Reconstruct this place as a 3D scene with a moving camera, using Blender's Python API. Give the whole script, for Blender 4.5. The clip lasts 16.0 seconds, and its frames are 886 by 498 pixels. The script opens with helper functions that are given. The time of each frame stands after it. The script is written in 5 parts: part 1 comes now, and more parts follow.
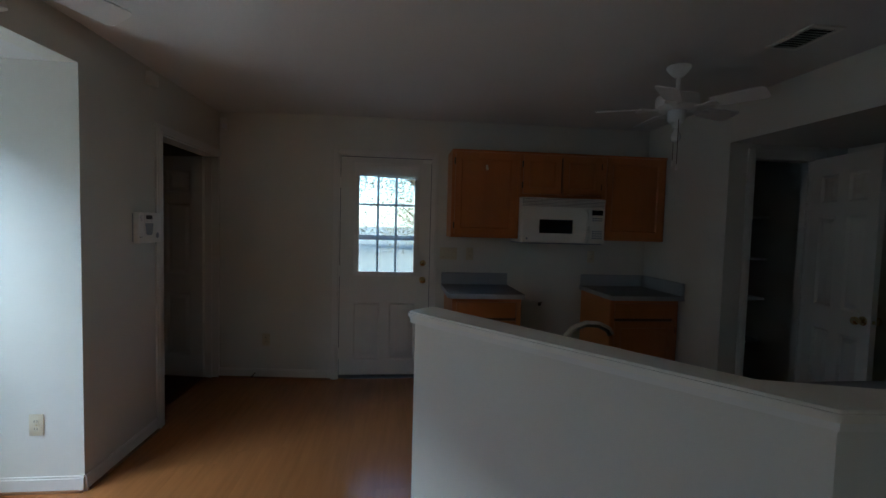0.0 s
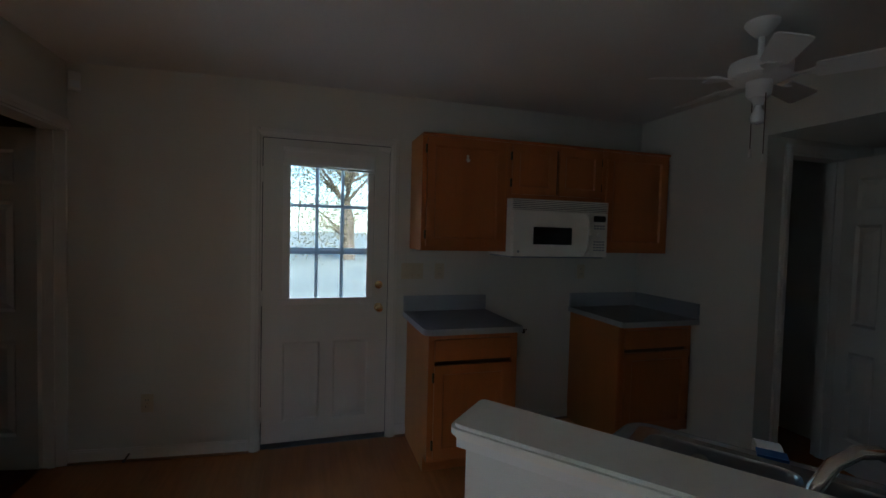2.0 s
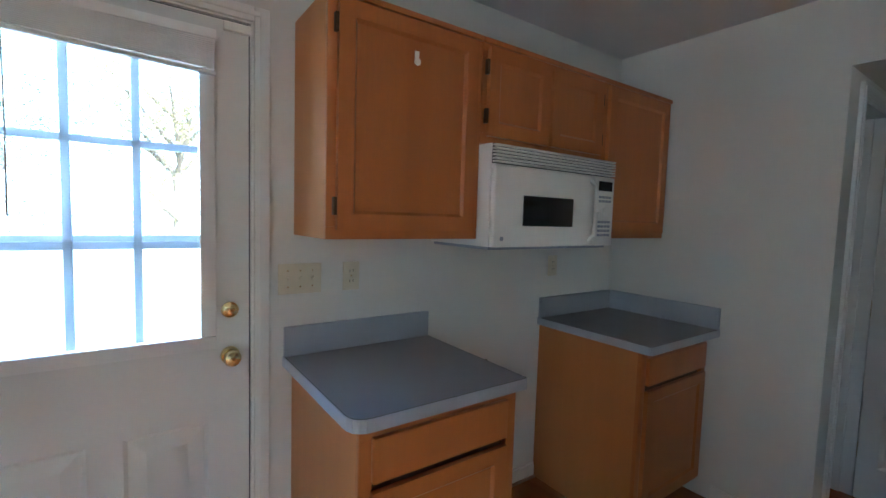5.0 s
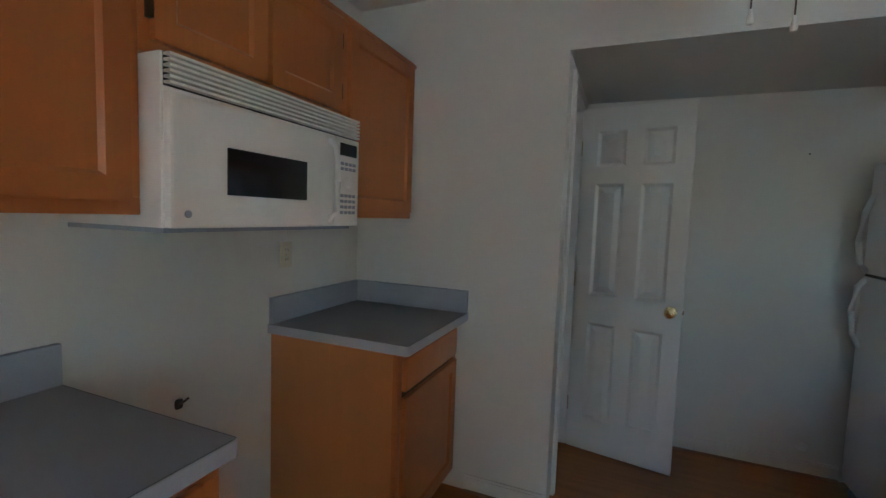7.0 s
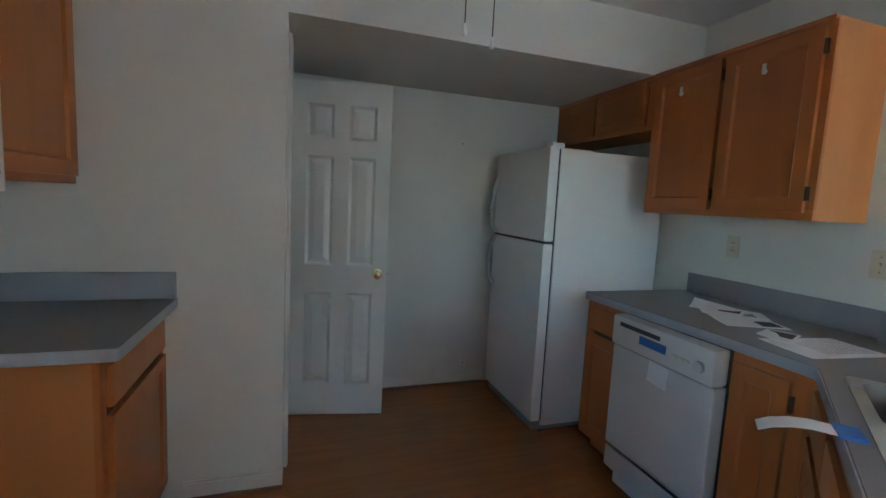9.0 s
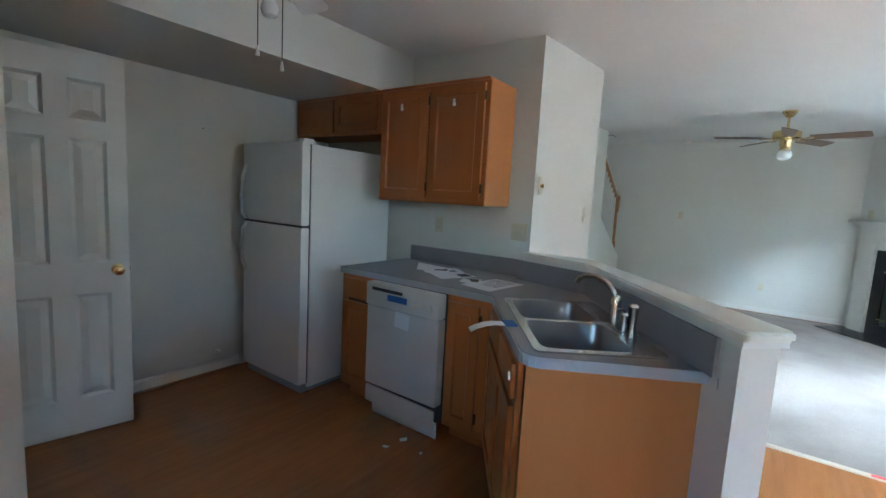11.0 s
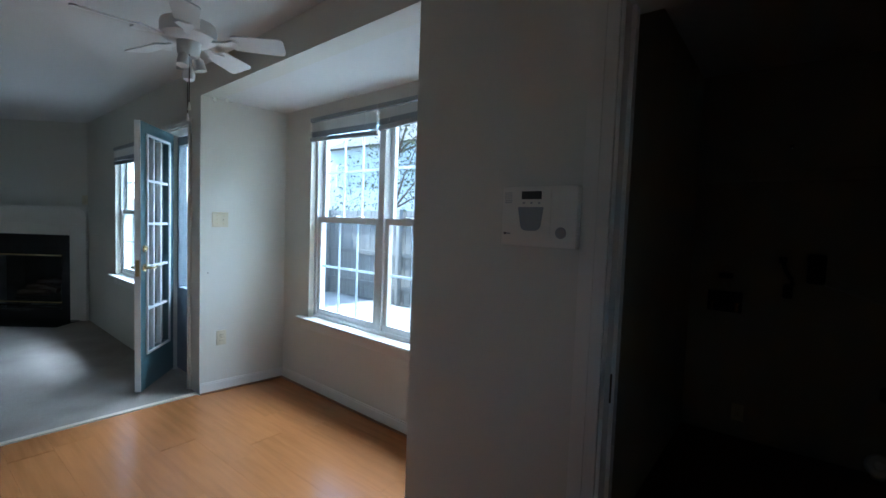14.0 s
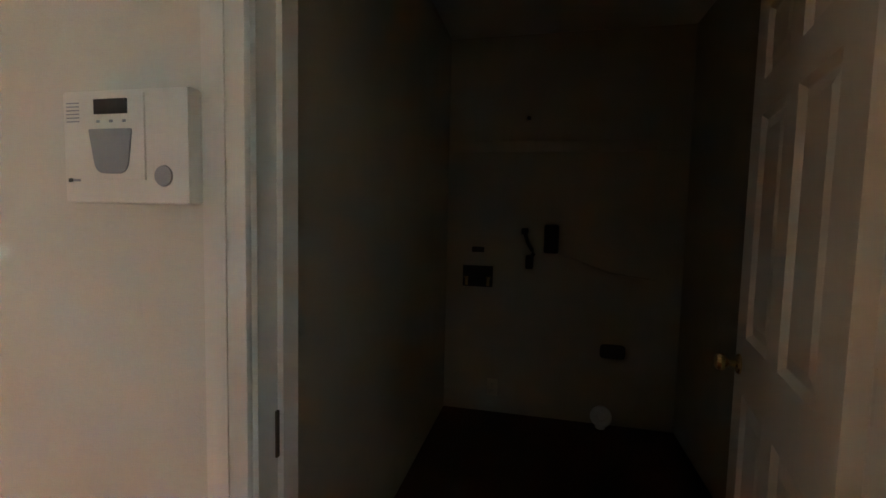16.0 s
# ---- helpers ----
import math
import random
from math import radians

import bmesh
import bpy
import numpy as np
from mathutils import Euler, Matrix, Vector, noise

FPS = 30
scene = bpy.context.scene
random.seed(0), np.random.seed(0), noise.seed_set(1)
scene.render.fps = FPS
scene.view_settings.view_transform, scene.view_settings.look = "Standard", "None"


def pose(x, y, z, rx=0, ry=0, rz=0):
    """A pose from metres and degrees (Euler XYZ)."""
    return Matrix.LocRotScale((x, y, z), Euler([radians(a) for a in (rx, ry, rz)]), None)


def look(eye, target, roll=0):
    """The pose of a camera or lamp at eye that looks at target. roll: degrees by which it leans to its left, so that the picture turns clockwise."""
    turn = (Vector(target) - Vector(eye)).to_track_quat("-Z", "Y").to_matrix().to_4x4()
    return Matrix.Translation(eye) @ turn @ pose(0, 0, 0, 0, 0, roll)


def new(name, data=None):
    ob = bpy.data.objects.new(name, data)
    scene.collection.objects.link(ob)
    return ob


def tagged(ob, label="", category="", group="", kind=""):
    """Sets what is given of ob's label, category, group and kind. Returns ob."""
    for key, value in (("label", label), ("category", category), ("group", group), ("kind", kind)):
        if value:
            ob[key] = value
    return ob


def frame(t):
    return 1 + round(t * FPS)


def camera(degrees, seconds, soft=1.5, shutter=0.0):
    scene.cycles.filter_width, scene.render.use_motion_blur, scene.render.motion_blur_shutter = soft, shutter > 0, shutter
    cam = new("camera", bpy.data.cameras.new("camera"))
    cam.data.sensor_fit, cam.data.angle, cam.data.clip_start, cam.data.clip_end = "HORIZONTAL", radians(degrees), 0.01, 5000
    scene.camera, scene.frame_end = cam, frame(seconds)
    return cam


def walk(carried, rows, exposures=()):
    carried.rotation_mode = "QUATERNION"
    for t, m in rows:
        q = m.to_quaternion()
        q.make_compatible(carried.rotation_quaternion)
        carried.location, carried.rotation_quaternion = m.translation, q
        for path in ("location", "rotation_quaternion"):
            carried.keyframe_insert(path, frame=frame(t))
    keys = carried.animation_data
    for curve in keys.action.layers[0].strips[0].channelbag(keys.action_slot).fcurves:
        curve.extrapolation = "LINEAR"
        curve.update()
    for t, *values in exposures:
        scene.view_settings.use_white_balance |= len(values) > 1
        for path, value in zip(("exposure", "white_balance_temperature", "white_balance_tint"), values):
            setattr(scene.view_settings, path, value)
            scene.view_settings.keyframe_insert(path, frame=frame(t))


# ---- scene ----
cam = camera(90.2, 16.0)
PATH = [
    (0, (-0.003, 0.058, 1.459), (0.203, 2.045, 1.355), 1.5),
    (0.5, (-0.123, 0.315, 1.464), (0.149, 2.295, 1.384), 1.6),
    (1, (-0.203, 0.565, 1.475), (0.18, 2.526, 1.405), 1.5),
    (1.5, (-0.205, 0.835, 1.479), (0.298, 2.77, 1.412), 1.4),
    (2, (-0.243, 1.101, 1.485), (0.341, 3.012, 1.41), 1.5),
    (2.5, (-0.293, 1.365, 1.48), (0.383, 3.246, 1.399), 1.4),
    (3, (-0.231, 1.602, 1.469), (0.54, 3.446, 1.375), 1.2),
    (5.5, (0.026, 2.691, 1.43), (1.354, 4.179, 1.273), 1.7),
    (6, (0.137, 2.751, 1.411), (1.671, 4.024, 1.251), 1.4),
    (6.5, (0.305, 2.79, 1.398), (2.012, 3.822, 1.243), 1.5),
    (7, (0.389, 2.855, 1.388), (2.232, 3.617, 1.236), 2.0),
    (7.5, (0.467, 2.943, 1.385), (2.427, 3.308, 1.228), 2.3),
    (8, (0.482, 2.95, 1.369), (2.474, 2.952, 1.194), 2.4),
    (8.5, (0.429, 2.984, 1.353), (2.392, 2.663, 1.149), 2.7),
    (9, (0.363, 3.079, 1.367), (2.25, 2.452, 1.155), 2.9),
    (9.2, (0.355, 3.102, 1.377), (2.201, 2.364, 1.153), 2.9),
    (11.3, (0.122, 3.561, 1.408), (1.091, 1.825, 1.186), 3.2),
    (11.5, (0.097, 3.569, 1.395), (0.923, 1.759, 1.184), 3.2),
    (12, (0.07, 3.59, 1.375), (0.393, 1.622, 1.218), 3.4),
    (12.5, (0.003, 3.62, 1.365), (-0.24, 1.639, 1.228), 3.2),
    (13, (-0.075, 3.672, 1.36), (-0.84, 1.828, 1.242), 2.8),
    (13.5, (-0.175, 3.668, 1.362), (-1.404, 2.094, 1.249), 2.6),
    (14, (-0.305, 3.732, 1.363), (-1.867, 2.489, 1.251), 2.1),
    (14.5, (-0.41, 3.78, 1.333), (-2.167, 2.83, 1.227), 1.9),
    (15, (-0.55, 3.762, 1.310), (-2.415, 3.05, 1.194), 1.9),
    (15.5, (-0.728, 3.712, 1.313), (-2.66, 3.21, 1.189), 1.8),
    (16, (-0.965, 3.79, 1.29), (-2.91, 3.353, 1.148), 1.3),
]
# brightness and white balance of the film: seconds, stops, kelvin, tint
EXPOSURES = [(0.0, 2.15, 5300, 1), (0.5, 1.8, 5350, 1), (1.5, 1.85, 5400, 2), (2.3, 2.4, 5300, 1), (3.0, 2.95, 5200, 0), (5.5, 4.6, 5050, 2), (7.0, 4.5, 5350, 3), (9.2, 4.75, 5250, 2),
             (11.4, 4.75, 5250, 1), (12.3, 4.6, 5150, 0), (13.0, 3.95, 4950, 0), (13.5, 2.85, 4850, 0), (14.0, 2.4, 4900, 0), (14.5, 2.8, 4950, 0), (15.0, 3.85, 5300, 1), (15.5, 4.35, 5750, 2), (16.0, 4.45, 6350, 3)]
walk(cam, [(t, look(eye, target, roll)) for t, eye, target, roll in PATH], EXPOSURES)

# ---- daylight ----
SUN_UP, SUN_ROUND = 40.0, 172.0   # height above the horizon, compass turn from +y towards +x
world = bpy.data.worlds.new("sky")
scene.world = world
world.use_nodes = True
wn = world.node_tree.nodes
sky = wn.new("ShaderNodeTexSky")
sky.sky_type = "NISHITA"
sky.sun_disc = False
sky.sun_elevation, sky.sun_rotation = radians(SUN_UP), radians(SUN_ROUND)
wn["Background"].inputs[1].default_value = 0.15
world.node_tree.links.new(sky.outputs[0], wn["Background"].inputs[0])
sun = new("sun", bpy.data.lights.new("sun", "SUN"))
sun.data.energy, sun.data.angle, sun.data.color = 4.0, radians(0.5), (1.0, 0.95, 0.87)
a, e = radians(SUN_ROUND), radians(SUN_UP)
sun.matrix_world = look((math.sin(a) * math.cos(e) * 30, math.cos(a) * math.cos(e) * 30, math.sin(e) * 30), (0, 0, 0))


def sky_lamp(name, eye, target, wide, high, watts, colour=(0.90, 0.95, 1.0)):
    """Stands in for the sky's light above a window or glazed door."""
    lamp = new(name, bpy.data.lights.new(name, "AREA"))
    lamp.data.shape, lamp.data.size, lamp.data.size_y = "RECTANGLE", wide, high
    lamp.data.energy, lamp.data.color = watts, colour
    lamp.matrix_world = look(eye, target)


sky_lamp("sky_bay", (-3.55, 1.5, 3.25), (-1.2, 1.5, 0.9), 2.2, 1.2, 62)
sky_lamp("sky_garden", (-2.95, -0.25, 3.3), (-1.2, -0.4, 0.6), 1.0, 1.2, 32, (0.88, 0.94, 1.0))
sky_lamp("sky_living", (-3.15, -1.7, 3.35), (-1.0, -1.7, 1.0), 1.3, 1.2, 88, (0.90, 0.94, 1.0))
sky_lamp("sky_back", (-0.1, 5.5, 3.4), (-0.1, 3.6, 0.9), 1.0, 1.2, 3, (0.78, 0.88, 1.0))

# ---- materials ----
def material(name, colour, rough=0.5, metal=0.0, spread=0.0, grain=40.0, bump=0.0, bump_scale=200.0, stretch=(1, 1, 1),
             second=None, second_scale=2.0, coat=0.0, per_object=0.0, rough_spread=0.0, detail=4.0):
    """A surface with fine grain, large soft stains, relief and small differences from piece to piece."""
    m = bpy.data.materials.new(name)
    m.use_nodes = True
    n, l = m.node_tree.nodes, m.node_tree.links
    b = n["Principled BSDF"]
    b.inputs["Roughness"].default_value, b.inputs["Metallic"].default_value = rough, metal
    b.inputs["Coat Weight"].default_value = coat
    tc = n.new("ShaderNodeTexCoord")
    mp = n.new("ShaderNodeMapping")
    mp.inputs["Scale"].default_value = stretch
    l.new(tc.outputs["Object"], mp.inputs["Vector"])
    vec = mp.outputs["Vector"]
    if per_object:
        info = n.new("ShaderNodeObjectInfo")
        add = n.new("ShaderNodeVectorMath")
        add.operation = "MULTIPLY_ADD"
        l.new(info.outputs["Random"], add.inputs[0])
        add.inputs[1].default_value = (37.0, 53.0, 71.0)
        l.new(vec, add.inputs[2])
        vec = add.outputs[0]
    noise_a = n.new("ShaderNodeTexNoise")
    noise_a.inputs["Scale"].default_value, noise_a.inputs["Detail"].default_value = grain, detail
    l.new(vec, noise_a.inputs["Vector"])
    noise_b = n.new("ShaderNodeTexNoise")
    noise_b.inputs["Scale"].default_value, noise_b.inputs["Detail"].default_value = second_scale, 3.0
    l.new(vec, noise_b.inputs["Vector"])
    low = tuple(c * (1 - spread) for c in colour)
    high = tuple(min(1.0, c * (1 + spread)) for c in colour)
    ramp = n.new("ShaderNodeMix")
    ramp.data_type = "RGBA"
    ramp.inputs["A"].default_value, ramp.inputs["B"].default_value = (*low, 1), (*high, 1)
    l.new(noise_a.outputs["Fac"], ramp.inputs["Factor"])
    out = ramp.outputs["Result"]
    if second:
        curve = n.new("ShaderNodeMapRange")
        curve.inputs["From Min"].default_value, curve.inputs["From Max"].default_value = 0.42, 0.72
        l.new(noise_b.outputs["Fac"], curve.inputs["Value"])
        mix = n.new("ShaderNodeMix")
        mix.data_type = "RGBA"
        mix.inputs["B"].default_value = (*second, 1)
        l.new(curve.outputs["Result"], mix.inputs["Factor"])
        l.new(out, mix.inputs["A"])
        out = mix.outputs["Result"]
    if per_object:
        hsv = n.new("ShaderNodeHueSaturation")
        rng = n.new("ShaderNodeMapRange")
        rng.inputs["To Min"].default_value, rng.inputs["To Max"].default_value = 1 - per_object, 1 + per_object
        l.new(info.outputs["Random"], rng.inputs["Value"])
        l.new(rng.outputs["Result"], hsv.inputs["Value"])
        l.new(out, hsv.inputs["Color"])
        out = hsv.outputs["Color"]
    l.new(out, b.inputs["Base Color"])
    if rough_spread:
        rr = n.new("ShaderNodeMapRange")
        rr.inputs["To Min"].default_value, rr.inputs["To Max"].default_value = max(0.02, rough - rough_spread), rough + rough_spread
        l.new(noise_b.outputs["Fac"], rr.inputs["Value"])
        l.new(rr.outputs["Result"], b.inputs["Roughness"])
    if bump:
        noise_c = n.new("ShaderNodeTexNoise")
        noise_c.inputs["Scale"].default_value, noise_c.inputs["Detail"].default_value = bump_scale, 3.0
        l.new(vec, noise_c.inputs["Vector"])
        bp = n.new("ShaderNodeBump")
        bp.inputs["Strength"].default_value, bp.inputs["Distance"].default_value = bump, 0.002
        l.new(noise_c.outputs["Fac"], bp.inputs["Height"])
        l.new(bp.outputs["Normal"], b.inputs["Normal"])
    return m


def glass_material(name, colour=(1, 1, 1), rough=0.0):
    """Clear pane whose gloss grows towards a grazing view."""
    m = bpy.data.materials.new(name)
    m.use_nodes = True
    n, l = m.node_tree.nodes, m.node_tree.links
    clear, shine, mix, face = n.new("ShaderNodeBsdfTransparent"), n.new("ShaderNodeBsdfGlossy"), n.new("ShaderNodeMixShader"), n.new("ShaderNodeLayerWeight")
    clear.inputs[0].default_value = (*colour, 1)
    shine.inputs["Roughness"].default_value = rough
    face.inputs["Blend"].default_value = 0.5
    power, scale = n.new("ShaderNodeMath"), n.new("ShaderNodeMath")
    power.operation, scale.operation = "POWER", "MULTIPLY_ADD"
    power.inputs[1].default_value = 4.0
    scale.inputs[1].default_value, scale.inputs[2].default_value = 0.45, 0.03
    l.new(face.outputs["Facing"], power.inputs[0])
    l.new(power.outputs[0], scale.inputs[0])
    l.new(scale.outputs[0], mix.inputs[0])
    l.new(clear.outputs[0], mix.inputs[1])
    l.new(shine.outputs[0], mix.inputs[2])
    l.new(mix.outputs[0], n["Material Output"].inputs[0])
    return m


def leaf_material(name, colour, through_colour):
    """Thin leaves that reflect and let some daylight through, each clump a little different."""
    m = bpy.data.materials.new(name)
    m.use_nodes = True
    n, l = m.node_tree.nodes, m.node_tree.links
    face, back_lit, mix = n.new("ShaderNodeBsdfDiffuse"), n.new("ShaderNodeBsdfTranslucent"), n.new("ShaderNodeMixShader")
    geo, rng, hsv = n.new("ShaderNodeNewGeometry"), n.new("ShaderNodeMapRange"), n.new("ShaderNodeHueSaturation")
    rng.inputs["To Min"].default_value, rng.inputs["To Max"].default_value = 0.6, 1.4
    l.new(geo.outputs["Random Per Island"], rng.inputs["Value"])
    l.new(rng.outputs["Result"], hsv.inputs["Value"])
    hsv.inputs["Color"].default_value = (*colour, 1)
    l.new(hsv.outputs["Color"], face.inputs["Color"])
    back_lit.inputs["Color"].default_value = (*through_colour, 1)
    mix.inputs[0].default_value = 0.45
    l.new(face.outputs[0], mix.inputs[1])
    l.new(back_lit.outputs[0], mix.inputs[2])
    l.new(mix.outputs[0], n["Material Output"].inputs[0])
    return m


WALL = material("wall_paint", (0.70, 0.685, 0.615), 0.62, spread=0.02, grain=6, bump=0.25, bump_scale=260, second=(0.665, 0.64, 0.56), second_scale=1.1)
# Tan darkened so the laundry's dimness sits in its walls and fittings.
DIM_TAN = material("dim_tan_board", (0.42, 0.375, 0.29), 0.8, spread=0.06, grain=8, bump=0.2, bump_scale=180, second=(0.37, 0.325, 0.245), second_scale=1.6)
CEILING = material("ceiling_paint", (0.72, 0.71, 0.68), 0.8, spread=0.03, grain=90, bump=0.5, bump_scale=160, second=(0.69, 0.675, 0.64), second_scale=0.8)
TRIM = material("trim_paint", (0.76, 0.74, 0.685), 0.38, spread=0.02, grain=12, bump=0.08, bump_scale=90, second=(0.71, 0.685, 0.62), second_scale=3)
CAP = material("cap_paint", (0.80, 0.765, 0.68), 0.35, spread=0.03, grain=15, bump=0.1, bump_scale=60, second=(0.74, 0.69, 0.58), second_scale=5)
DOOR = material("door_paint", (0.73, 0.715, 0.65), 0.4, spread=0.02, grain=10, bump=0.12, bump_scale=120, second=(0.69, 0.67, 0.60), second_scale=2.5)
LAMINATE = material("oak_laminate", (0.37, 0.147, 0.046), 0.22, spread=0.14, grain=5, stretch=(9, 0.7, 1), second=(0.31, 0.125, 0.038), second_scale=3, per_object=0.03, rough_spread=0.06, bump=0.04, bump_scale=30)
SHOE = material("stained_shoe_wood", (0.27, 0.13, 0.055), 0.45, spread=0.3, grain=12, second=(0.21, 0.095, 0.04), second_scale=3)
CARPET = material("carpet_pile", (0.37, 0.325, 0.28), 0.95, spread=0.4, grain=160, bump=1.0, bump_scale=420, second=(0.255, 0.22, 0.19), second_scale=1.7)
OAK = material("honey_oak", (0.46, 0.150, 0.033), 0.36, spread=0.10, grain=14, stretch=(7, 7, 0.6), second=(0.40, 0.130, 0.028), second_scale=0.9, bump=0.05, bump_scale=60, per_object=0.06, rough_spread=0.06)
OAK_END = material("maple_veneer", (0.52, 0.205, 0.056), 0.45, spread=0.05, grain=12, stretch=(6, 6, 0.6), second=(0.49, 0.19, 0.05), second_scale=1.2, rough_spread=0.05)
# Near-black brown that holds the shade inside cabinets and on the laundry floor.
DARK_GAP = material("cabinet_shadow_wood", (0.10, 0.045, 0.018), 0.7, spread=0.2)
COUNTER = material("grey_laminate_top", (0.235, 0.228, 0.225), 0.38, spread=0.22, grain=420, second=(0.255, 0.25, 0.248), second_scale=2, rough_spread=0.06)
COUNTER_EDGE = material("pale_laminate_edge", (0.38, 0.395, 0.415), 0.4, spread=0.12, grain=300, second=(0.35, 0.37, 0.395), second_scale=2)
WHITE = material("white_enamel", (0.82, 0.82, 0.79), 0.3, spread=0.015, grain=9, bump=0.05, bump_scale=300, second=(0.79, 0.785, 0.75), second_scale=1.5)
AGED_WHITE = material("aged_white_enamel", (0.70, 0.68, 0.62), 0.35, spread=0.03, grain=9, bump=0.05, bump_scale=300, second=(0.62, 0.59, 0.52), second_scale=2.2)
BISQUE = material("bisque_plastic", (0.78, 0.73, 0.60), 0.35, spread=0.02, grain=20, second=(0.74, 0.68, 0.54), second_scale=6)
OFFWHITE = material("offwhite_plastic", (0.82, 0.80, 0.74), 0.35, spread=0.02, grain=20, second=(0.79, 0.76, 0.69), second_scale=4)
IVORY = material("ivory_plate", (0.66, 0.60, 0.44), 0.4, spread=0.03, grain=30, second=(0.62, 0.555, 0.39), second_scale=9)
BLACK_GLASS = material("black_glass", (0.010, 0.010, 0.012), 0.18, spread=0.2)
BLACK = material("matt_black", (0.018, 0.017, 0.016), 0.55, spread=0.3, grain=60, bump=0.2)
GREY = material("grey_plastic", (0.30, 0.32, 0.35), 0.4, spread=0.05, grain=40)
DARK_GREY = material("dark_rubber", (0.05, 0.05, 0.052), 0.6, spread=0.1)
# Sink steel darkened for the shade down in the bowls.
SHADED_STEEL = material("shaded_bowl_steel", (0.32, 0.315, 0.305), 0.32, 1.0, spread=0.06, grain=40, stretch=(1, 6, 1), rough_spread=0.08)
CHROME = material("satin_nickel", (0.60, 0.57, 0.52), 0.16, 1.0, spread=0.03, grain=20)
BRASS = material("polished_brass", (0.76, 0.60, 0.31), 0.2, 1.0, spread=0.05, grain=30, rough_spread=0.06)
BRONZE = material("dark_bronze", (0.09, 0.06, 0.035), 0.4, 0.8, spread=0.2, grain=60)
PAPER = material("paper", (0.85, 0.85, 0.84), 0.7, spread=0.03, grain=30)
INK = material("grey_ink", (0.33, 0.34, 0.36), 0.7, spread=0.1)
BLUE_TAPE = material("blue_tape", (0.05, 0.17, 0.48), 0.6, spread=0.08, grain=60)
RED_TAPE = material("red_tape", (0.70, 0.06, 0.05), 0.5, spread=0.06)
BULB = material("frosted_bulb", (0.90, 0.90, 0.88), 0.18, spread=0.01, coat=0.6)
FAN_WOOD = material("walnut_blade", (0.17, 0.10, 0.06), 0.4, spread=0.25, grain=12, stretch=(1, 8, 1))
FAN_WHITE = material("white_blade", (0.80, 0.80, 0.78), 0.35, spread=0.02)
RAIL_OAK = material("oak_rail", (0.36, 0.17, 0.06), 0.35, spread=0.2, grain=20, stretch=(6, 1, 6))
TEAL = material("green_grey_door", (0.10, 0.17, 0.19), 0.4, spread=0.05, grain=20, second=(0.085, 0.15, 0.165), second_scale=3)
VINYL = material("white_vinyl", (0.80, 0.81, 0.81), 0.35, spread=0.015, second=(0.77, 0.78, 0.78), second_scale=4)
# Grey that puts the backlit shade into blind rails and lower slats.
BACKLIT_BLIND = material("backlit_blind_slat", (0.34, 0.35, 0.36), 0.5, spread=0.05, grain=30)
GLASS = glass_material("window_glass", (0.95, 0.97, 0.97))
GRASS = material("lawn", (0.135, 0.135, 0.118), 0.9, spread=0.45, grain=14, bump=0.8, bump_scale=60, second=(0.17, 0.165, 0.14), second_scale=0.35)
FENCE = material("weathered_fence", (0.28, 0.265, 0.245), 0.8, spread=0.3, grain=9, stretch=(8, 8, 0.6), per_object=0.15, bump=0.3, bump_scale=40)
BARK = material("bark", (0.13, 0.095, 0.07), 0.9, spread=0.4, grain=16, stretch=(2, 2, 0.4), bump=1.0, bump_scale=24)
LEAF = leaf_material("leaf_green", (0.11, 0.12, 0.085), (0.12, 0.13, 0.085))
LEAF_DRY = leaf_material("leaf_autumn", (0.20, 0.165, 0.09), (0.22, 0.17, 0.07))
# Muntin plastic made translucent to imitate the glare around the panes.
GRILLE = leaf_material("translucent_white_plastic", (0.80, 0.82, 0.84), (0.78, 0.81, 0.84))
# The same sink steel, lightened where the rim catches light.
LIT_STEEL = material("lit_rim_steel", (0.62, 0.61, 0.59), 0.26, 1.0, spread=0.06, grain=40, rough_spread=0.06)
# White storm frame given a dark blue-grey for the shadow it stands in.
SHADED_STORM = material("shaded_white_aluminium", (0.23, 0.265, 0.31), 0.45, spread=0.05, grain=20, second=(0.20, 0.23, 0.27), second_scale=3)
# Pale blue-grey stands in for the sky reflected in distant windows.
FAR_PANE = material("far_pane_sky_tint", (0.36, 0.40, 0.44), 0.12, spread=0.05)
SIDING = material("pale_siding", (0.46, 0.50, 0.54), 0.6, spread=0.04, grain=20)
ROOF = material("shingle_roof", (0.11, 0.10, 0.10), 0.9, spread=0.3, grain=30, bump=0.6, bump_scale=40)
HEARTH = material("black_slate", (0.02, 0.02, 0.022), 0.22, spread=0.3, grain=8, bump=0.1, bump_scale=20)
LOG = material("charred_log", (0.10, 0.075, 0.055), 0.9, spread=0.5, grain=14, bump=1.0, bump_scale=30)
CONCRETE = material("patio_concrete", (0.27, 0.265, 0.255), 0.9, spread=0.12, grain=30, bump=0.4, bump_scale=80, second=(0.22, 0.215, 0.205), second_scale=1.2)


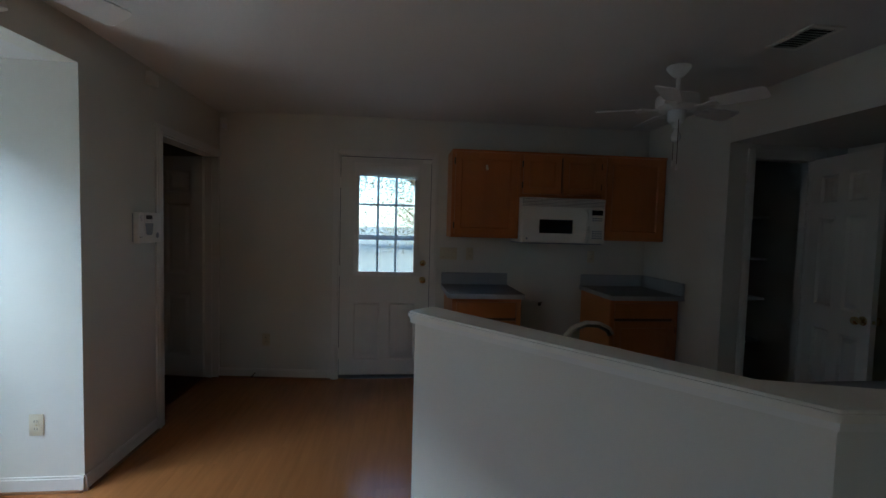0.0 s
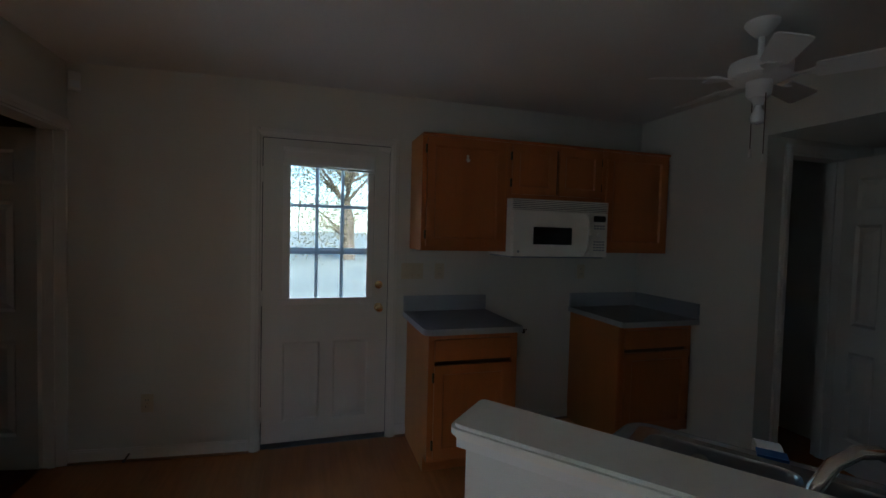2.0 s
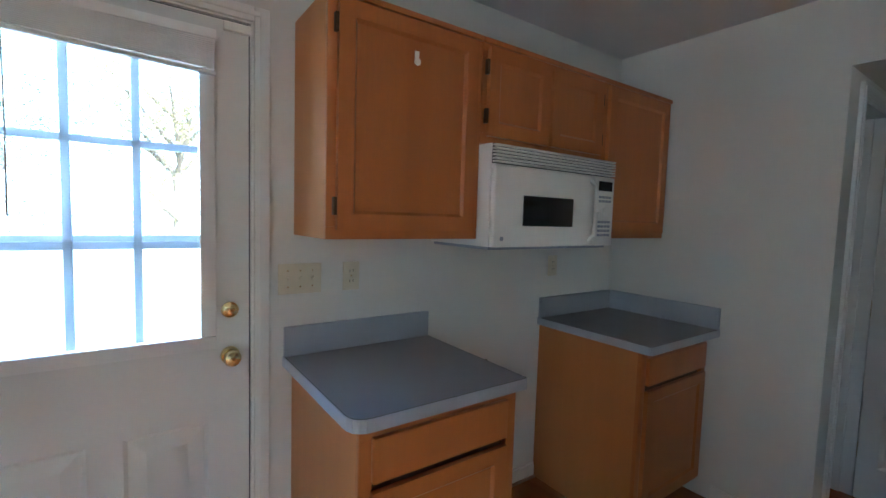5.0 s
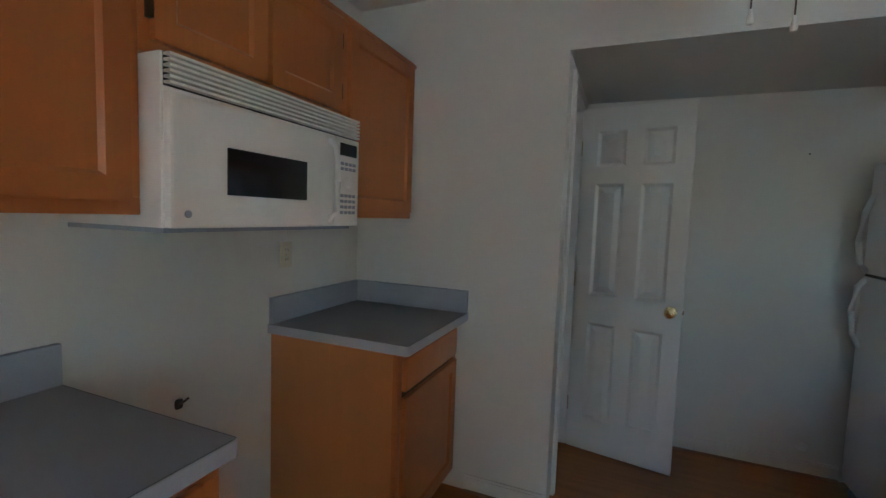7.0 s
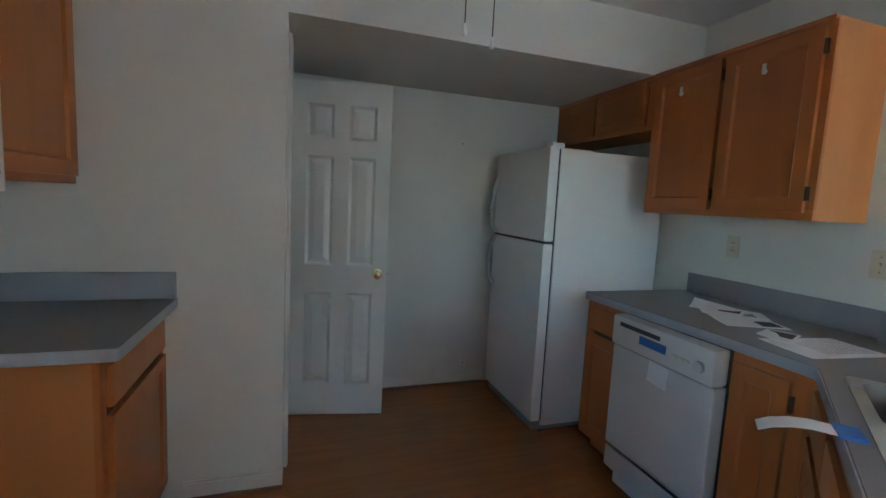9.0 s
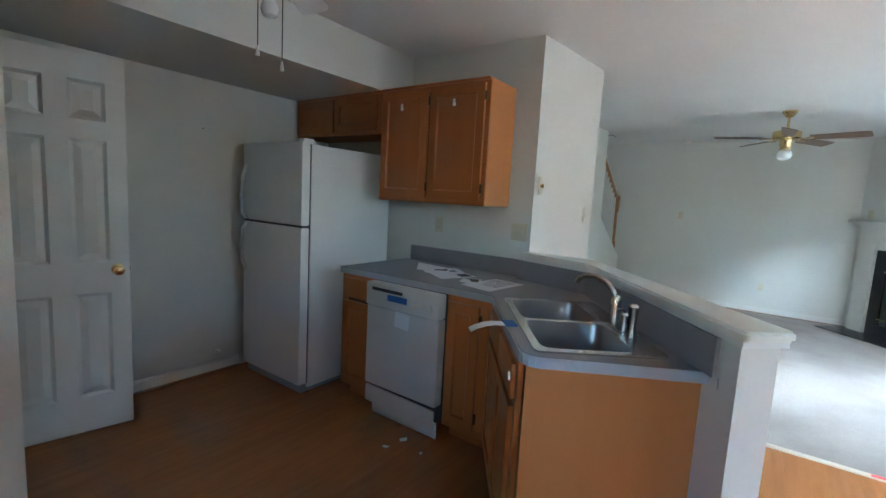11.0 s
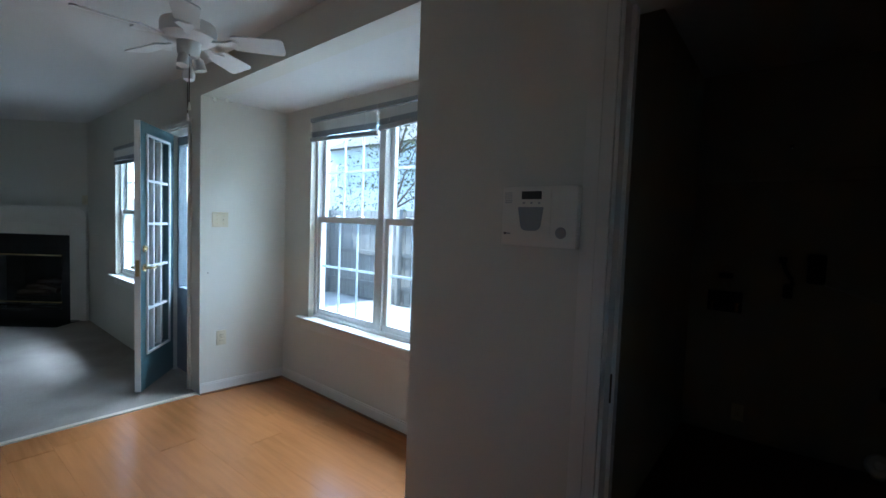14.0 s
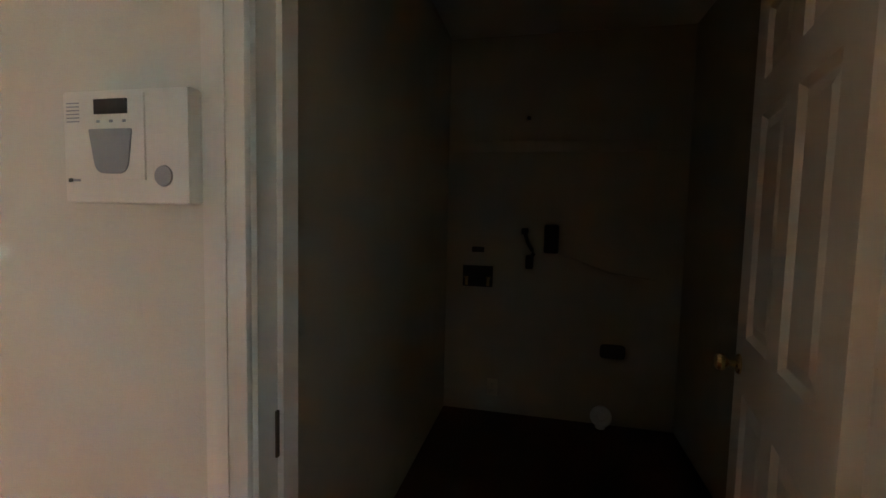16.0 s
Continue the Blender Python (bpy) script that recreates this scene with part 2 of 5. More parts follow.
# ---- building helpers ----
def box(bm, x0, x1, y0, y1, z0, z1, bevel=0.0, turn=None):
    """A box from corner to corner, with rounded edges if bevel is given."""
    r = bmesh.ops.create_cube(bm, size=1.0)
    vs = r["verts"]
    for v in vs:
        v.co = Vector((x0 + (v.co.x + 0.5) * (x1 - x0), y0 + (v.co.y + 0.5) * (y1 - y0), z0 + (v.co.z + 0.5) * (z1 - z0)))
    if bevel:
        es = list({e for v in vs for e in v.link_edges})
        r = bmesh.ops.bevel(bm, geom=es, offset=bevel, segments=2, profile=0.6, affect="EDGES", clamp_overlap=True)
        vs = list({v for v in r["verts"]} | {v for v in vs if v.is_valid})
    if turn is not None:
        bmesh.ops.transform(bm, matrix=turn, verts=[v for v in vs if v.is_valid])
    return vs


def boxes(*rows, bevel=0.0):
    bm = bmesh.new()
    for r in rows:
        box(bm, *r, bevel=bevel)
    return bm


def lathe(bm, profile, steps=24, m=None):
    """A turned shape about z from rows of radius and height."""
    rings = []
    for r, z in profile:
        ring = [bm.verts.new((r * math.cos(2 * math.pi * i / steps), r * math.sin(2 * math.pi * i / steps), z)) for i in range(steps)]
        rings.append(ring)
    for a, b in zip(rings, rings[1:]):
        for i in range(steps):
            j = (i + 1) % steps
            bm.faces.new((a[i], a[j], b[j], b[i]))
    bm.faces.new(rings[0][::-1])
    bm.faces.new(rings[-1])
    if m is not None:
        bmesh.ops.transform(bm, matrix=m, verts=[v for ring in rings for v in ring])
    return bm


def tube(bm, points, radius, steps=10, taper=None):
    """A round bar along a line of points."""
    pts = [Vector(p) for p in points]
    rings = []
    for i, p in enumerate(pts):
        d = (pts[min(i + 1, len(pts) - 1)] - pts[max(i - 1, 0)]).normalized()
        side = d.cross(Vector((0, 0, 1)))
        if side.length < 0.05:
            side = d.cross(Vector((1, 0, 0)))
        side.normalize()
        up = side.cross(d)
        r = radius if taper is None else radius + (taper - radius) * i / (len(pts) - 1)
        rings.append([bm.verts.new(p + r * (math.cos(2 * math.pi * k / steps) * side + math.sin(2 * math.pi * k / steps) * up)) for k in range(steps)])
    for a, b in zip(rings, rings[1:]):
        for k in range(steps):
            j = (k + 1) % steps
            bm.faces.new((a[k], b[k], b[j], a[j]))
    bm.faces.new(rings[0])
    bm.faces.new(rings[-1][::-1])
    return bm


def slab(outer, z0, z1, holes=()):
    """A flat plate of any outline, with holes through it."""
    bm = bmesh.new()
    loops = []
    for loop in (outer, *holes):
        vs = [bm.verts.new((x, y, z1)) for x, y in loop]
        loops.append(vs)
        for i, v in enumerate(vs):
            bm.edges.new((v, vs[(i + 1) % len(vs)]))
    bmesh.ops.triangle_fill(bm, edges=bm.edges[:], use_beauty=True)
    top = bm.faces[:]
    low = {}
    for f in top:
        if f.normal.z < 0:
            f.normal_flip()
    for vs in loops:
        for v in vs:
            low[v] = bm.verts.new((v.co.x, v.co.y, z0))
    for f in top:
        bm.faces.new([low[v] for v in f.verts][::-1])
    for vs in loops:
        for i, v in enumerate(vs):
            w = vs[(i + 1) % len(vs)]
            bm.faces.new((v, low[v], low[w], w))
    bmesh.ops.recalc_face_normals(bm, faces=bm.faces[:])
    return bm


def rounded(points, radius, steps=5):
    """An outline with its corners rounded; radius may be a list."""
    out = []
    n = len(points)
    for i, p in enumerate(points):
        r = radius[i] if isinstance(radius, (list, tuple)) else radius
        p, a, b = Vector(p), Vector(points[i - 1]), Vector(points[(i + 1) % n])
        if r <= 0:
            out.append((p.x, p.y))
            continue
        da, db = (a - p).normalized(), (b - p).normalized()
        s, e = p + da * r, p + db * r
        for k in range(steps + 1):
            t = k / steps
            q = (1 - t) ** 2 * s + 2 * t * (1 - t) * p + t * t * e
            out.append((q.x, q.y))
    return out


def leaf(w, h, t, panels, both=True, groove=0.012, depth=0.008, field=0.035, rise=0.006, ease=0.0):
    """A door leaf in the plane of x and z, thickness along y, with sunk panels that rise again in the middle."""
    bm = bmesh.new()
    xs = sorted({0.0, w, *[p[0] for p in panels], *[p[1] for p in panels]})
    zs = sorted({0.0, h, *[p[2] for p in panels], *[p[3] for p in panels]})
    for side in (-1, 1):
        y = side * t / 2
        use = panels if side < 0 or both else []
        def quad(a, b, c, d):
            bm.faces.new([bm.verts.new(v) for v in ((a, b, c, d) if side < 0 else (d, c, b, a))])
        for i in range(len(xs) - 1):
            for k in range(len(zs) - 1):
                cx, cz = (xs[i] + xs[i + 1]) / 2, (zs[k] + zs[k + 1]) / 2
                if any(p[0] < cx < p[1] and p[2] < cz < p[3] for p in use):
                    continue
                quad((xs[i], y, zs[k]), (xs[i + 1], y, zs[k]), (xs[i + 1], y, zs[k + 1]), (xs[i], y, zs[k + 1]))
        for x0, x1, z0, z1 in use:
            f = min(field, (x1 - x0) * 0.3, (z1 - z0) * 0.3)
            rings = [(0, 0), (groove, depth), (groove + 0.004, depth), (groove + f, depth - rise)]
            for (ia, da), (ib, db) in zip(rings, rings[1:]):
                ya, yb = y - side * da, y - side * db
                A = [(x0 + ia, ya, z0 + ia), (x1 - ia, ya, z0 + ia), (x1 - ia, ya, z1 - ia), (x0 + ia, ya, z1 - ia)]
                B = [(x0 + ib, yb, z0 + ib), (x1 - ib, yb, z0 + ib), (x1 - ib, yb, z1 - ib), (x0 + ib, yb, z1 - ib)]
                for q in range(4):
                    r = (q + 1) % 4
                    quad(A[q], A[r], B[r], B[q])
            ib, db = rings[-1]
            yb = y - side * db
            quad((x0 + ib, yb, z0 + ib), (x1 - ib, yb, z0 + ib), (x1 - ib, yb, z1 - ib), (x0 + ib, yb, z1 - ib))
    for a, b in (((0, 0), (w, 0)), ((w, 0), (w, h)), ((w, h), (0, h)), ((0, h), (0, 0))):
        bm.faces.new([bm.verts.new(v) for v in ((a[0], -t / 2, a[1]), (a[0], t / 2, a[1]), (b[0], t / 2, b[1]), (b[0], -t / 2, b[1]))])
    bmesh.ops.remove_doubles(bm, verts=bm.verts[:], dist=0.00005)
    if ease:
        rim = [e for e in bm.edges if all(abs(v.co.y + t / 2) < 1e-4 for v in e.verts) and
               any(all(abs(v.co[k] - c) < 1e-4 for v in e.verts) for k, c in ((0, 0), (0, w), (2, 0), (2, h)))]
        bmesh.ops.bevel(bm, geom=rim, offset=ease, segments=3, profile=0.5, affect="EDGES")
    bmesh.ops.recalc_face_normals(bm, faces=bm.faces[:])
    return bm


def mesh_of(name, bm, mat, smooth=False):
    me = bpy.data.meshes.new(name)
    bm.to_mesh(me)
    bm.free()
    me.materials.append(mat)
    if smooth:
        me.shade_smooth()
        me.set_sharp_from_angle(angle=radians(35))
    return me


def part(name, bm, mat, parent, label="", m=None, smooth=True):
    """One mesh under a thing or a part."""
    flat = name in ("leaf", "door", "lower_panel")
    ob = new(name, mesh_of(name, bm, mat, smooth and not flat))
    ob.parent = parent
    if m is not None:
        ob.matrix_basis = m
    if label:
        ob["label"] = label
    return ob


def thing(name, m, label, category, group=""):
    ob = new(name)
    ob.empty_display_size = 0.1
    ob.matrix_basis = m
    return tagged(ob, label, category, group)


def single(name, bm, mat, m, label, category, group="", smooth=True):
    ob = new(name, mesh_of(name, bm, mat, smooth))
    ob.matrix_basis = m
    return tagged(ob, label, category, group)


def structure(name, bm, mat, label="", smooth=False):
    ob = new(name, mesh_of(name, bm, mat, smooth))
    return tagged(ob, label, "", "", "structure")


def pierced(axis, a0, a1, lo, hi, z0, z1, openings=()):
    """A wall that runs along the axis from lo to hi, a0 to a1 thick, with openings (lo, hi, z0, z1) through it."""
    bm = bmesh.new()
    cuts = sorted({lo, hi, *[o[0] for o in openings], *[o[1] for o in openings]})
    for u, v in zip(cuts, cuts[1:]):
        spans = [(z0, z1)]
        for o in openings:
            if o[0] <= u and v <= o[1]:
                nxt = []
                for s, t in spans:
                    if o[2] > s:
                        nxt.append((s, min(t, o[2])))
                    if o[3] < t:
                        nxt.append((max(s, o[3]), t))
                spans = nxt
        for s, t in spans:
            if axis == "x":
                box(bm, u, v, a0, a1, s, t)
            else:
                box(bm, a0, a1, u, v, s, t)
    return bm

# ---- plan, in metres ----
NORTH, EAST, SOUTH = 4.21, 2.434, 0.86      # kitchen's north and east walls, wall behind the sink run
WEST, WEST_B = -1.632, -1.746               # west wall beside the laundry, and south of the bay
CEIL, SOFFIT, BAY_TOP = 2.44, 2.129, 2.238
NICHE, FAR = 3.40, -4.236
SKEW = 0.10                                 # how far the north wall runs outwards at its west end
BAY0, BAY1, BAYX = 0.27, 2.52, -2.40
SEAM = 0.235                                # where laminate meets carpet
W = pose(WEST_B, BAY0, 0, 0, 0, -1.6)       # the living room's west wall: inside towards +x, running to -y
DOORWAY = (-0.76, -0.20, 0.0, 2.05)
LIVING_WIN = (-2.20, -1.28, 0.70, 2.04)
BAY_WIN = (0.72, 2.30, 0.58, 2.15)

# ---- structure ----
structure("wall_north", pierced("x", NORTH, NORTH + 0.15, -0.62, NICHE + 0.12, 0, CEIL, [(-0.555, 0.325, 0, 2.10)]), WALL, "off-white painted wall with the back door")
structure("wall_north_west", slab([(-0.62, NORTH), (-0.62, NORTH + 0.15), (WEST, NORTH + 0.15 + SKEW), (WEST, NORTH + SKEW)], 0, CEIL), WALL, "off-white painted wall beside the laundry doorway")
structure("wall_east", pierced("y", EAST, EAST + 0.12, 3.13, NORTH, 0, CEIL), WALL, "off-white painted kitchen wall")
structure("soffit", boxes((EAST, NICHE, SOUTH, 3.13, SOFFIT, CEIL)), WALL, "lowered painted soffit over the fridge niche")
structure("wall_niche", boxes((NICHE, NICHE + 0.12, -0.2, NORTH, 0, CEIL)), WALL, "off-white painted wall of the fridge niche")
structure("wall_pantry", pierced("x", 3.13, 3.25, EAST + 0.12, NICHE, 0, CEIL, [(2.625, 3.165, 0, 2.045)]), WALL, "painted wall with the pantry doorway")
structure("wall_south", boxes((1.39, NICHE, SOUTH - 0.12, SOUTH, 0, CEIL)), WALL, "off-white painted wall behind the sink counter")
structure("wall_pillar", slab([(1.375, SOUTH), (1.275, -0.03), (1.395, -0.03), (1.495, SOUTH - 0.12), (1.389, SOUTH - 0.12), (1.389, SOUTH)], 0, CEIL), WALL, "bright off-white end wall beside the bar")
structure("wall_closet", boxes((1.395, 2.10, -0.03, 0.09, 0, CEIL)), WALL, "off-white painted closet wall")
structure("wall_stairs", slab([(2.10, 0.09), (2.03, -2.90), (2.15, -2.90), (2.22, 0.09)], 0, CEIL), WALL, "off-white painted wall beside the stairs")
structure("wall_foyer", boxes((NICHE, NICHE + 0.12, FAR - 0.12, -0.2, 0, CEIL)), WALL, "off-white painted foyer wall")
structure("wall_far", boxes((-2.2, NICHE + 0.12, FAR - 0.12, FAR, 0, CEIL)), WALL, "off-white painted far living room wall")
structure("wall_west", pierced("y", WEST - 0.13, WEST, BAY1, 4.62, 0, CEIL, [(3.297, NORTH + SKEW - 0.005, 0, 2.05)]), WALL, "off-white wall with the laundry doorway")
living_wall = structure("wall_west_living", pierced("y", -0.15, 0, -4.6, 0, 0, CEIL, [DOORWAY, LIVING_WIN]), WALL, "off-white living room wall with door and window")
living_wall.matrix_basis = W
structure("header_bay", slab([(WEST_B, BAY0), (WEST, BAY1), (WEST - 0.13, BAY1), (WEST_B - 0.13, BAY0)], BAY_TOP, CEIL), WALL, "painted header over the bay")
structure("ceiling_bay", slab([(WEST_B - 0.13, BAY0), (WEST - 0.13, BAY1), (BAYX, BAY1), (BAYX, BAY0)], BAY_TOP, CEIL), CEILING, "lowered white bay ceiling")
structure("wall_bay_north", boxes((BAYX, WEST - 0.13, BAY1, BAY1 + 0.12, 0, CEIL)), WALL, "off-white painted bay side wall")
structure("wall_bay_south", slab([(BAYX, BAY0 + 0.07), (WEST_B, BAY0), (WEST_B - 0.0041, BAY0 - 0.12), (BAYX, BAY0 - 0.05)], 0, CEIL), WALL, "off-white painted bay side wall")
BT = pose(BAYX, BAY0 + 0.07, 0, 0, 0, -1.9) @ pose(-BAYX, -BAY0 - 0.07, 0)   # slight turn of the bay's window wall
bay_wall = structure("wall_bay_window", pierced("y", BAYX - 0.15, BAYX, BAY0 - 0.12, BAY1 + 0.12, 0, CEIL, [BAY_WIN]), WALL, "off-white bay wall with the wide window")
bay_wall.matrix_basis = BT
p0, p1 = Vector((-0.856, FAR, 0)), Vector((-1.86, -3.115, 0))
DIAG = (p1 - p0).normalized()
DIAG_IN = Vector((-DIAG.y, DIAG.x, 0)) if -DIAG.y + DIAG.x > 0 else Vector((DIAG.y, -DIAG.x, 0))
DIAG_IN = DIAG_IN if DIAG_IN.y > 0 else -DIAG_IN
chimney = structure("wall_chimney", pierced("x", 0, 0.10, 0, (p1 - p0).length, 0, CEIL, [(0.42, 1.18, 0.12, 0.80)]), WALL, "off-white diagonal chimney wall")
CH = Matrix.Translation(p0) @ Matrix.Rotation(math.atan2(DIAG.y, DIAG.x), 4, "Z")
chimney.matrix_basis = CH
structure("wall_laundry_west", boxes((-3.97, -3.85, 3.05, 4.74, 0, CEIL)), DIM_TAN, "dim tan laundry wall with hookups")
structure("wall_laundry_south", boxes((-3.85, WEST - 0.13, 3.05, 3.17, 0, CEIL)), DIM_TAN, "dim tan laundry wall")
structure("wall_laundry_north", boxes((-3.85, WEST - 0.13, 4.62, 4.74, 0, CEIL)), DIM_TAN, "dim tan laundry wall")
structure("ceiling", boxes((-4.04, NICHE + 0.12, 2.64, 4.74, CEIL, CEIL + 0.2), (-2.55, NICHE + 0.12, FAR - 0.12, 2.64, CEIL, CEIL + 0.2)), CEILING, "white ceiling with fine texture")
structure("floor_base", boxes((BAYX - 0.12, NICHE + 0.12, 0.2, NORTH + 0.27, -0.15, -0.012), (-4.04, BAYX - 0.12, 3.05, 4.74, -0.15, -0.012), (BAYX - 0.12, WEST, NORTH + 0.27, 4.74, -0.15, -0.012)), DARK_GAP, "subfloor")
# Floor colour taken almost to black to carry the room's darkness.
structure("floor_laundry", boxes((-3.85, WEST - 0.13, 3.17, 4.62, -0.012, 0.0)), DARK_GAP, "laundry floor darkened for the unlit room")
structure("carpet", boxes((-1.95, NICHE, FAR, SEAM - 0.015, -0.15, 0.004)), CARPET, "worn grey-beige wall-to-wall carpet")
structure("threshold", boxes((WEST_B, 1.30, SEAM - 0.022, SEAM + 0.018, -0.01, 0.011), bevel=0.004), material("pale_strip", (0.62, 0.53, 0.42), 0.4, spread=0.1), "pale strip between carpet and laminate")

# half wall of the bar
CAPZ = 1.087
K = [(1.372, 0.965), (0.925, 1.09), (0.165, 2.09)]
L = [(0.04, 1.965), (0.945, 0.885), (1.372, 0.86)]
structure("half_wall", slab([(1.372, 0.94), (0.91, 1.065), (0.17, 2.045), (0.08, 1.955), (0.965, 0.91), (1.372, 0.885)], 0, CAPZ - 0.05), WALL, "off-white painted half wall of the bar")
bm = slab(rounded([*K, *L], [0, 0, 0.03, 0.03, 0.01, 0]), CAPZ - 0.03, CAPZ)
bmesh.ops.bevel(bm, geom=[e for e in bm.edges if abs(e.verts[0].co.z - e.verts[1].co.z) < 1e-5 and len(e.link_faces) == 2 and abs(e.calc_face_angle(0)) > 1], offset=0.008, segments=2, affect="EDGES")
structure("half_wall_cap", bm, CAP, "glossy cream painted cap of the half wall", True)
structure("half_wall_moulding", slab([(1.372, 0.952), (0.917, 1.077), (0.168, 2.067), (0.06, 1.96), (0.955, 0.897), (1.372, 0.872)], CAPZ - 0.05, CAPZ - 0.03), TRIM, "cream moulding under the cap")


def casing(name, m, w, h, width=0.058, thick=0.016, foot=0.0):
    """Moulded trim round an opening w wide and h high: in the wall's plane, sticking out towards -y."""
    bm = bmesh.new()
    for x0, x1, z0, z1 in ((-width, 0, foot, h + width), (w, w + width, foot, h + width), (0.0, w, h, h + width)):
        box(bm, x0, x1, -thick, 0, z0, z1, bevel=0.004)
        if x1 - x0 < z1 - z0:
            box(bm, min(x0, x1) + 0.018, max(x0, x1) - 0.018, -thick - 0.004, -thick, z0, z1 - 0.018, bevel=0.0015)
        else:
            box(bm, x0 - 0.018, x1 + 0.018, -thick - 0.004, -thick, z0 + 0.018, z1 - 0.018, bevel=0.0015)
    ob = structure(name, bm, TRIM, "cream painted door casing", True)
    ob.matrix_basis = m
    return ob


def jamb(name, m, w, h, depth, thick=0.02):
    bm = boxes((-thick, 0, 0, depth, 0, h + thick), (w, w + thick, 0, depth, 0, h + thick), (0, w, 0, depth, h, h + thick),
               (0, 0.012, depth * 0.45, depth * 0.45 + 0.035, 0, h), (w - 0.012, w, depth * 0.45, depth * 0.45 + 0.035, 0, h))
    ob = structure(name, bm, TRIM, "cream painted door frame")
    ob.matrix_basis = m
    return ob


def baseboard(name, runs, h=0.085, t=0.012):
    """Skirting along runs of floor points, each with the wall on its right hand."""
    bm, shoe = bmesh.new(), bmesh.new()
    for a, b in runs:
        a, b = Vector((*a, 0)), Vector((*b, 0))
        n = (b - a).length
        turn = Matrix.Translation(a) @ Matrix.Rotation(math.atan2(b.y - a.y, b.x - a.x), 4, "Z")
        box(bm, 0, n, 0, t, 0, h - 0.012, turn=turn)
        box(bm, 0, n, 0, t * 0.6, h - 0.012, h, turn=turn)
        box(shoe, 0, n, t, t + 0.012, 0, 0.014, bevel=0.004, turn=turn)
    structure(name + "_shoe", shoe, SHOE, "brown wooden shoe moulding along the baseboard")
    return structure(name, bm, TRIM, "painted baseboard")


casing("trim_back_door", pose(-0.545, NORTH, 0), 0.86, 2.085, width=0.05)
jamb("frame_back_door", pose(-0.535, NORTH, 0), 0.84, 2.08, 0.15)
casing("trim_pantry", pose(2.635, 3.13, 0), 0.52, 2.035)
jamb("frame_pantry", pose(2.645, 3.13, 0), 0.50, 2.025, 0.12)
laundry_trim = structure("trim_laundry", boxes((3.219, 3.303, 0, 0.016, 0, 2.098), (3.303, NORTH + SKEW - 0.005, 0, 0.016, 2.04, 2.098), (3.237, 3.267, 0.016, 0.020, 0, 2.08), (3.267, NORTH + SKEW - 0.005, 0.016, 0.020, 2.058, 2.08), bevel=0.003), TRIM, "cream painted door casing", True)
laundry_trim.matrix_basis = pose(WEST, 0, 0, 0, 0, 90) @ Matrix.Scale(-1, 4, (0, 1, 0))
jamb("frame_laundry", pose(WEST, 3.313, 0, 0, 0, 90), 0.877 + SKEW, 2.03, 0.13, 0.014)
baseboard("baseboard", [((0.46, NORTH), (0.37, NORTH)), ((-0.60, NORTH), (-0.62, NORTH)), ((-0.62, NORTH), (WEST, NORTH + SKEW)), ((1.80, NORTH), (1.06, NORTH)), ((EAST, 3.13), (EAST, 3.54)), ((NICHE, 1.7), (NICHE, 3.13)),
    ((WEST, 3.219), (WEST, BAY1)), ((WEST, BAY1), (BAYX + 0.07, BAY1)), ((BAYX + 0.072, BAY1), (BAYX, BAY0 + 0.07)), ((BAYX, BAY0 + 0.07), (WEST_B, BAY0)),
    ((-0.856, FAR), (2.0, FAR)), ((2.0, FAR), (3.3, FAR))])

# ---- doors ----
def knob(parent, m, mat=BRASS, name="knob"):
    bm = lathe(bmesh.new(), [(0.031, 0), (0.031, 0.004), (0.027, 0.009), (0.011, 0.012), (0.010, 0.028), (0.017, 0.034), (0.026, 0.042), (0.028, 0.052), (0.024, 0.062), (0.012, 0.067)], 22)
    return part(name, bm, mat, parent, "", m @ pose(0, 0, 0, 90, 0, 0))


def hinge(parent, m, mat=BRASS, h=0.09):
    bm = lathe(bmesh.new(), [(0.006, -h / 2), (0.006, h / 2)], 10)
    box(bm, -0.018, 0.018, 0.001, 0.005, -h / 2, h / 2)
    return part("hinge", bm, mat, parent, "", m)


def six_panel_door(m, w, h, label, knob_x, hinge_side=-1, knob_sides=(-1, 1), knob_mat=BRASS, knob_z=0.90, hinge_mat=BRASS):
    """Six-panel leaf: hinge edge at x = 0, thickness along y."""
    door = thing("panel_door", m, label, "door")
    a, b, c = 0.105 * w / 0.7, w / 2 - 0.045, w / 2 + 0.045
    e = w - a
    rows = [(0.20, 0.78), (0.95, 1.60), (1.70, 1.90)]
    rows = [(p * h / 2.03, q * h / 2.03) for p, q in rows]
    panels = [(x0, x1, p, q) for x0, x1 in ((a, b), (c, e)) for p, q in rows]
    part("leaf", leaf(w, h, 0.035, panels, True, groove=0.016, depth=0.013, field=0.034, rise=0.009), DOOR, door)
    for s in knob_sides:
        knob(door, pose(knob_x, s * 0.0175, knob_z, 0, 0, 0 if s < 0 else 180), knob_mat)
    for z in (0.25, 1.02, 1.80):
        hinge(door, pose(0.0, hinge_side * 0.02, z, 0, 0, 0 if hinge_side < 0 else 180), hinge_mat)
    part("latch", boxes((w - 0.001, w + 0.006, -0.008, 0.008, knob_z - 0.01, knob_z + 0.012)), BRASS, door)
    return door


six_panel_door(pose(3.135, 3.118, 0.012, 0, 0, -100.5), 0.575, 2.015, "white six-panel pantry door standing wide open with brass knob", 0.52, 1)
six_panel_door(pose(WEST - 0.125, 4.276, 0.012, 0, 0, 169), 0.78, 2.015, "cream six-panel laundry door swung open into the dark room", 0.715, knob_z=0.85, hinge_mat=TRIM)

# back door with a nine-light window
back = thing("entry_door", pose(-0.53, NORTH + 0.028, 0.018), "white entry door with nine-light window and brass hardware", "door")
